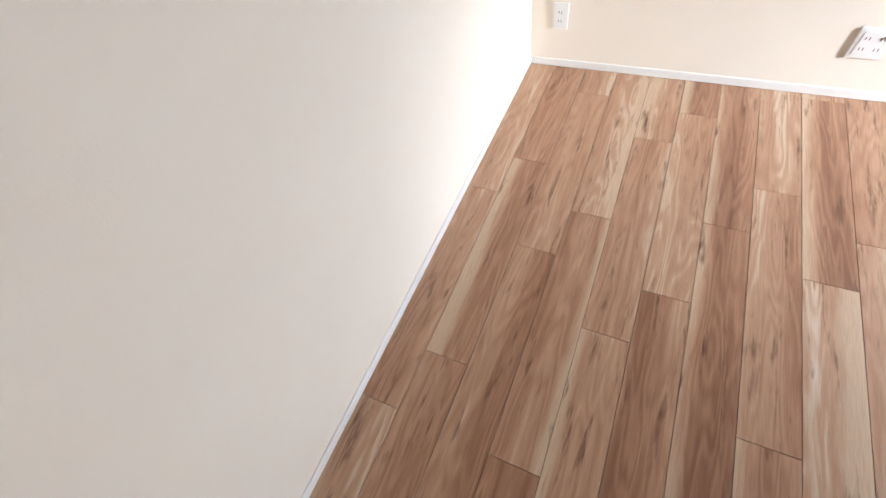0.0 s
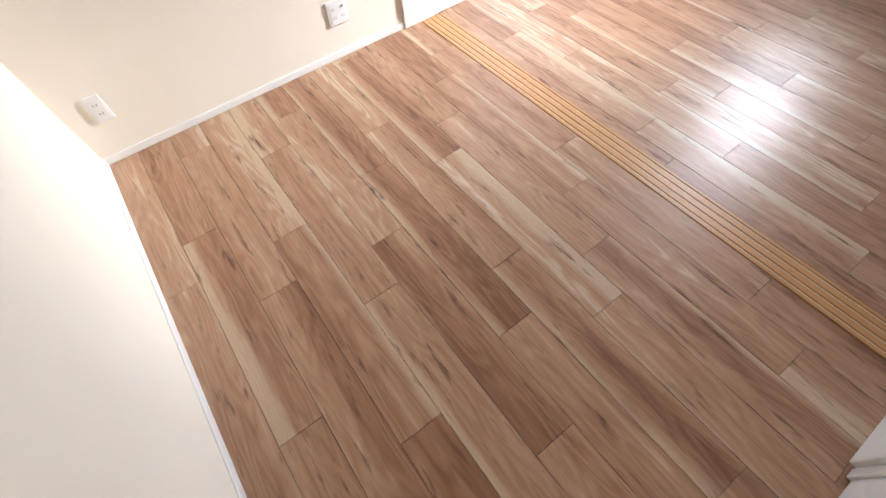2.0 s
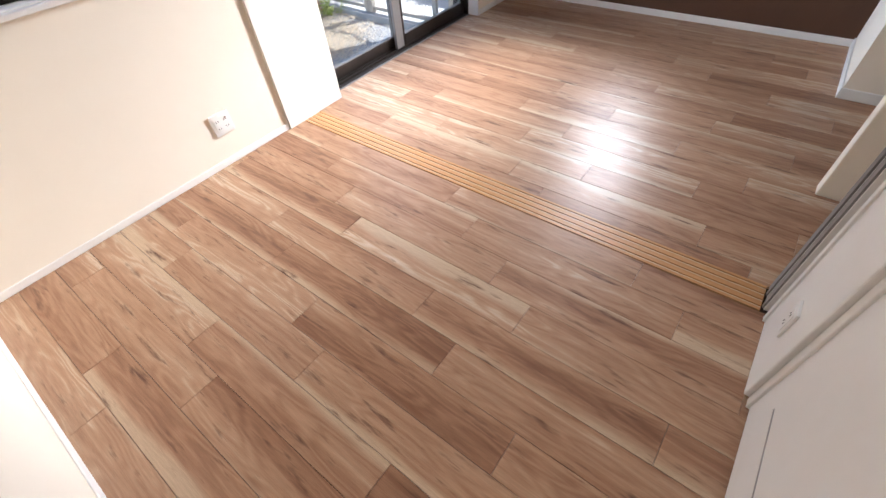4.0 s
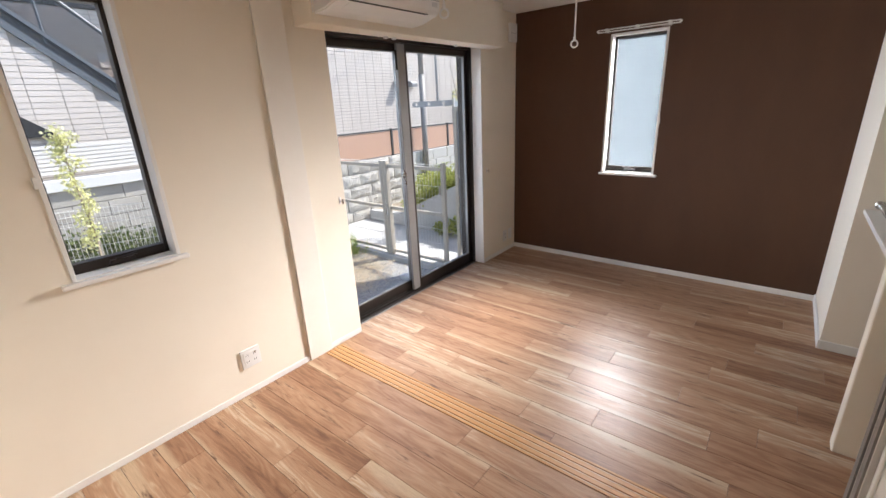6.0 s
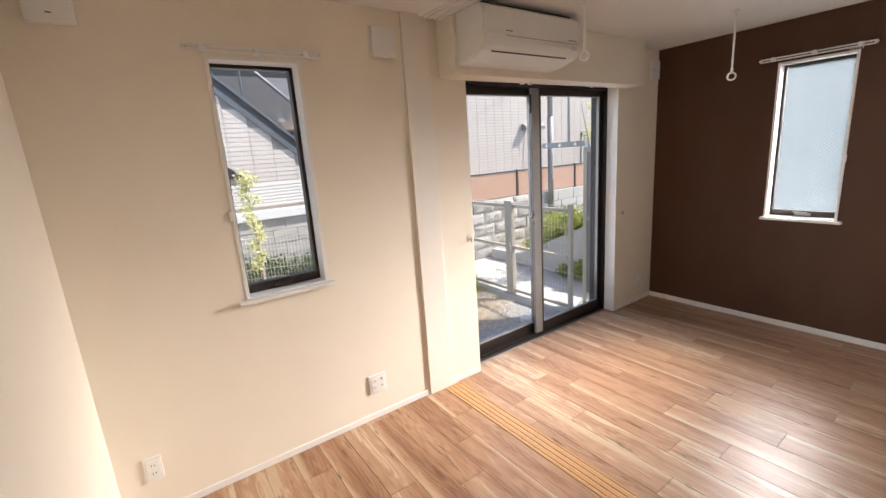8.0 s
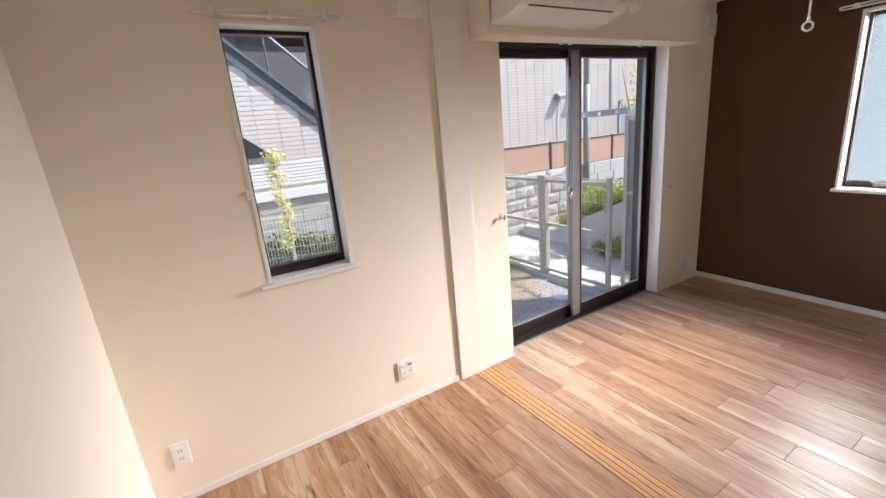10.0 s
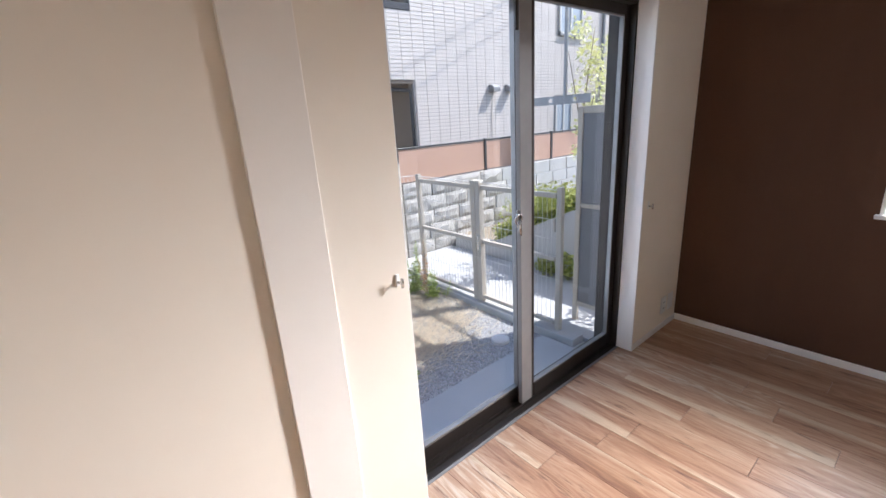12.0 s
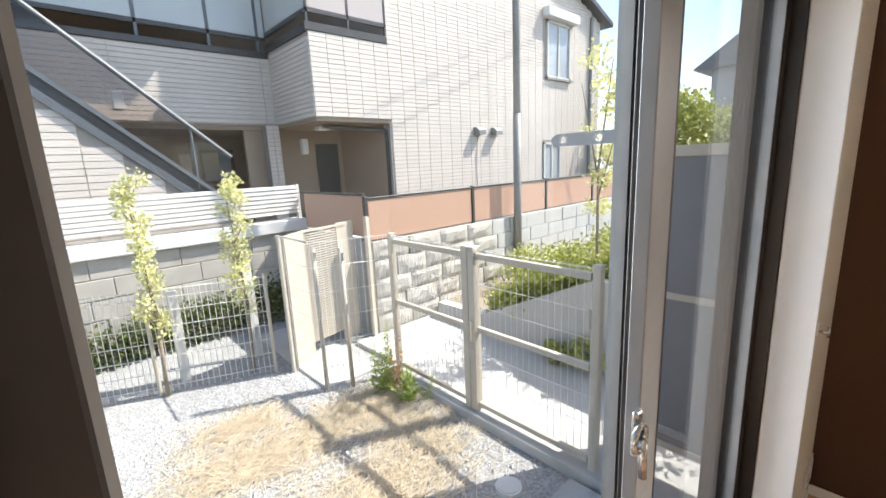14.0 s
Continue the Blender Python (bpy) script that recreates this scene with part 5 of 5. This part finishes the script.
part("stair_wall", prism(bmesh.new(), [(-2.0, 0.6), (-2.0, strz(-2.0)), (4.2, strz(4.2)), (4.2, 0.6)], "y", SY, SY + 0.15), GROUT, apt)
tiles(-1.0, 4.2, 0.62, 5.3, "y", SY, -1, lambda u, z: z < strz(u) - 0.06, 0.40, 0.085)
st = part("stringer", prism(bmesh.new(), [(-2.0, strz(-2.0)), (-2.0, strz(-2.0) + 0.13), (4.2, strz(4.2) + 0.13), (4.2, strz(4.2))], "y", SY - 0.05, SY + 0.05), STEEL, apt, "blue-grey steel stair stringer")
part("stringer_flange", prism(bmesh.new(), [(-2.0, strz(-2.0) + 0.29), (-2.0, strz(-2.0) + 0.36), (4.2, strz(4.2) + 0.36), (4.2, strz(4.2) + 0.29)], "y", SY - 0.05, SY + 0.03), STEEL, apt)
# Dark plate stands in for the shaded gap between the stringer edges.
part("stringer_gap_dark", prism(bmesh.new(), [(-2.0, strz(-2.0) + 0.12), (-2.0, strz(-2.0) + 0.30), (4.2, strz(4.2) + 0.30), (4.2, strz(4.2) + 0.12)], "y", SY - 0.01, SY + 0.02), DARKRAIL, apt)
smoked = part("stair_panel", prism(bmesh.new(), [(-2.0, strz(-2.0) + 0.36), (-2.0, strz(-2.0) + 1.04), (4.1, strz(4.1) + 1.04), (4.1, strz(4.1) + 0.36)], "y", SY - 0.026, SY - 0.014), glass("smoked_stair_glass", (0.74, 0.70, 0.68)), apt, "smoked glass stair balustrade")
smoked.visible_shadow = False
part("stringer_far", prism(bmesh.new(), [(-2.0, strz(-2.0) + 0.1), (-2.0, strz(-2.0) + 0.3), (4.2, strz(4.2) + 0.3), (4.2, strz(4.2) + 0.1)], "y", SY + 0.95, SY + 1.0), STEEL, apt)
for i in range(26):
    x = -1.2 + i * 0.205
    part("step", bx(x - 0.13, x + 0.13, SY + 0.05, SY + 0.95, strz(x) + 0.02, strz(x) + 0.06), STEEL, apt)
part("handrail", rd((-1.5, SY - 0.02, strz(-1.5) + 1.07), (4.28, SY - 0.02, strz(4.28) + 1.05), 0.032, n=8), STEEL, apt)
for x in (0.6, 2.2, 3.8):
    part("rail_post", rd((x, SY - 0.02, strz(x) + 0.2), (x, SY - 0.02, strz(x) + 1.05), 0.02, n=6), STEEL, apt)
part("support_post", bx(3.98, 4.08, SY + 0.9, SY + 1.0, 0.5, 2.0), STEEL, apt)
# Black slab on the wall paints the darkness of the opening under the stair.
part("stair_opening_dark", prism(bmesh.new(), [(-0.9, 1.38), (-0.9, 2.27), (0.82, 2.35), (2.0, 1.40)], "y", SY - 0.09, SY - 0.02), BLACK, apt, "black slab standing in for the dark opening under the stair")
part("stair_opening_trim", bx(-0.9, 0.86, SY - 0.11, SY - 0.018, 2.29, 2.345), WHITECAP, apt)
part("wall_pilaster", bx(0.52, 0.66, SY - 0.06, SY - 0.017, 2.345, 4.0), WHITECAP, apt)

# utility pole, wires, far house
POLE = surface("taupe_painted_steel", (0.23, 0.21, 0.195), (0.29, 0.27, 0.25), 0.5, 6, bump=0.05)
up = thing("utility_pole", "grey steel utility pole behind the gate", "pole")
part("shaft", rd((7.66, 4.0, -0.3), (7.66, 4.0, 7.5), 0.058, 0.05, 14), POLE, up, smooth=True)
part("lower_sleeve", rd((7.66, 4.0, -0.3), (7.66, 4.0, 2.2), 0.064, 0.063, 14), POLE, up, smooth=True)
for k, (a, b2) in enumerate((((7.66, 4.0, 6.4), (30, -3, 6.6)), ((7.66, 4.0, 6.5), (30, 4.0, 17.7)), ((7.66, 4.0, 7.0), (30, 4.0, 18.2)))):
    tagged(mesh_ob("power_line", rd(a, b2, 0.012, n=5), DARKRAIL), "thin black overhead power line", "cable")
hs = thing("house", "grey neighbouring house with pitched roof beyond the trees", "house")
part("wall", bx(24, 32, -2, 6, G, 5.0), surface("grey_siding", (0.40, 0.41, 0.42), (0.47, 0.48, 0.49), 0.7, 1), hs)
part("roof", prism(bmesh.new(), [(-2.6, 4.9), (2.0, 8.2), (6.6, 4.9)], "x", 23.4, 32.6), SASHGREY, hs)
part("window", bx(23.94, 24.02, 1.0, 2.6, 2.6, 3.8), DARKGLASS, hs)

# laundry bracket hung outside the glass door
lb = thing("laundry_bracket", "grey laundry pole bracket with round holes outside", "bracket")
q = bmesh.new()
ALU = surface("pale_aluminium", (0.44, 0.44, 0.44), (0.52, 0.52, 0.515), 0.45, 10, metal=0.0, bump=0.02)
box(q, 4.075, 4.085, 0.50, 1.035, 1.576, 1.587)
box(q, 4.075, 4.085, 0.50, 1.035, 1.623, 1.634)
for y0, y1 in ((0.50, 0.598), (0.642, 0.798), (0.842, 0.978)):
    box(q, 4.0755, 4.0845, y0, y1, 1.586, 1.624)
prism(q, [(1.022, 1.576), (1.045, 1.580), (1.062, 1.592), (1.066, 1.605), (1.062, 1.618), (1.045, 1.630), (1.022, 1.634)], "x", 4.0752, 4.0848)
part("arm", q, ALU, lb)
for y in (0.62, 0.82, 1.0):
    part("hole_rim", torus(bmesh.new(), (4.08, y, 1.605), (1, 0, 0), 0.020, 0.007, 20, 6), WHITECAP, lb, "pale hole rim")
part("hanger_pipe", rd((4.08, 0.70, 1.63), (4.08, 0.70, 2.75), 0.014, n=10), ALU, lb)
part("wall_arm", rd((4.08, 0.70, 2.735), (4.08, TW - 0.002, 2.735), 0.014, n=10), ALU, lb)

# ---- floor boards, each a piece of the floor ----
BW, BL, GAP = 0.1515, 0.935, 0.0013
MESHES = {}


def board_mesh(w, l):
    key = (round(w, 4), round(l, 4))
    if key not in MESHES:
        bm = bmesh.new()
        hw, hl, c, d = w / 2, l / 2, 0.0006, 0.0012
        lo = [bm.verts.new((sx * hw, sy * hl, -0.012)) for sx, sy in ((-1, -1), (1, -1), (1, 1), (-1, 1))]
        mid = [bm.verts.new((sx * hw, sy * hl, -d)) for sx, sy in ((-1, -1), (1, -1), (1, 1), (-1, 1))]
        up = [bm.verts.new((sx * (hw - c), sy * (hl - c), 0.0)) for sx, sy in ((-1, -1), (1, -1), (1, 1), (-1, 1))]
        bm.faces.new(up)
        for i in range(4):
            j = (i + 1) % 4
            bm.faces.new((lo[i], lo[j], mid[j], mid[i]))
            bm.faces.new((mid[i], mid[j], up[j], up[i]))
        me = bpy.data.meshes.new("board")
        bmesh.ops.recalc_face_normals(bm, faces=bm.faces[:])
        bm.to_mesh(me)
        bm.free()
        me.materials.append(WOOD)
        MESHES[key] = me
    return MESHES[key]


def row(x0, x1, joint, y0=-3.6, y1=0.0):
    cuts = [y0]
    y = joint - math.floor((joint - y0) / BL) * BL
    while y < y1 - 0.01:
        if y > y0 + 0.01:
            cuts.append(y)
        y += BL
    cuts.append(y1)
    for a, b in zip(cuts, cuts[1:]):
        ob = new("board", board_mesh(x1 - x0 - GAP, b - a - GAP))
        ob.location = ((x0 + x1) / 2, (a + b) / 2, 0)
        ob.parent = floor


near = (-0.897, -0.690, -1.126, -0.91, -1.376, -1.176, -0.832, -1.55, -0.976, -1.715, -1.462, -1.257)
for k, j in enumerate(near):
    row(XL if k == 0 else BW * k, BW * (k + 1), j)
far = (-0.45, -1.407, -0.806, -1.30, -0.55, -1.12, -0.70, -1.224, -0.36, -0.82, -1.42, -1.05, -1.73, -0.62, -1.34, -0.93, -1.55, -0.48)
row(1.957, 2.03, -0.683)
for k in range(17):
    row(2.03 + BW * k, min(XB, 2.03 + BW * (k + 1)), far[k + 1], -3.6, 0.085 if k < 12 else 0.0)
    if 2.03 + BW * (k + 1) >= XB:
        break
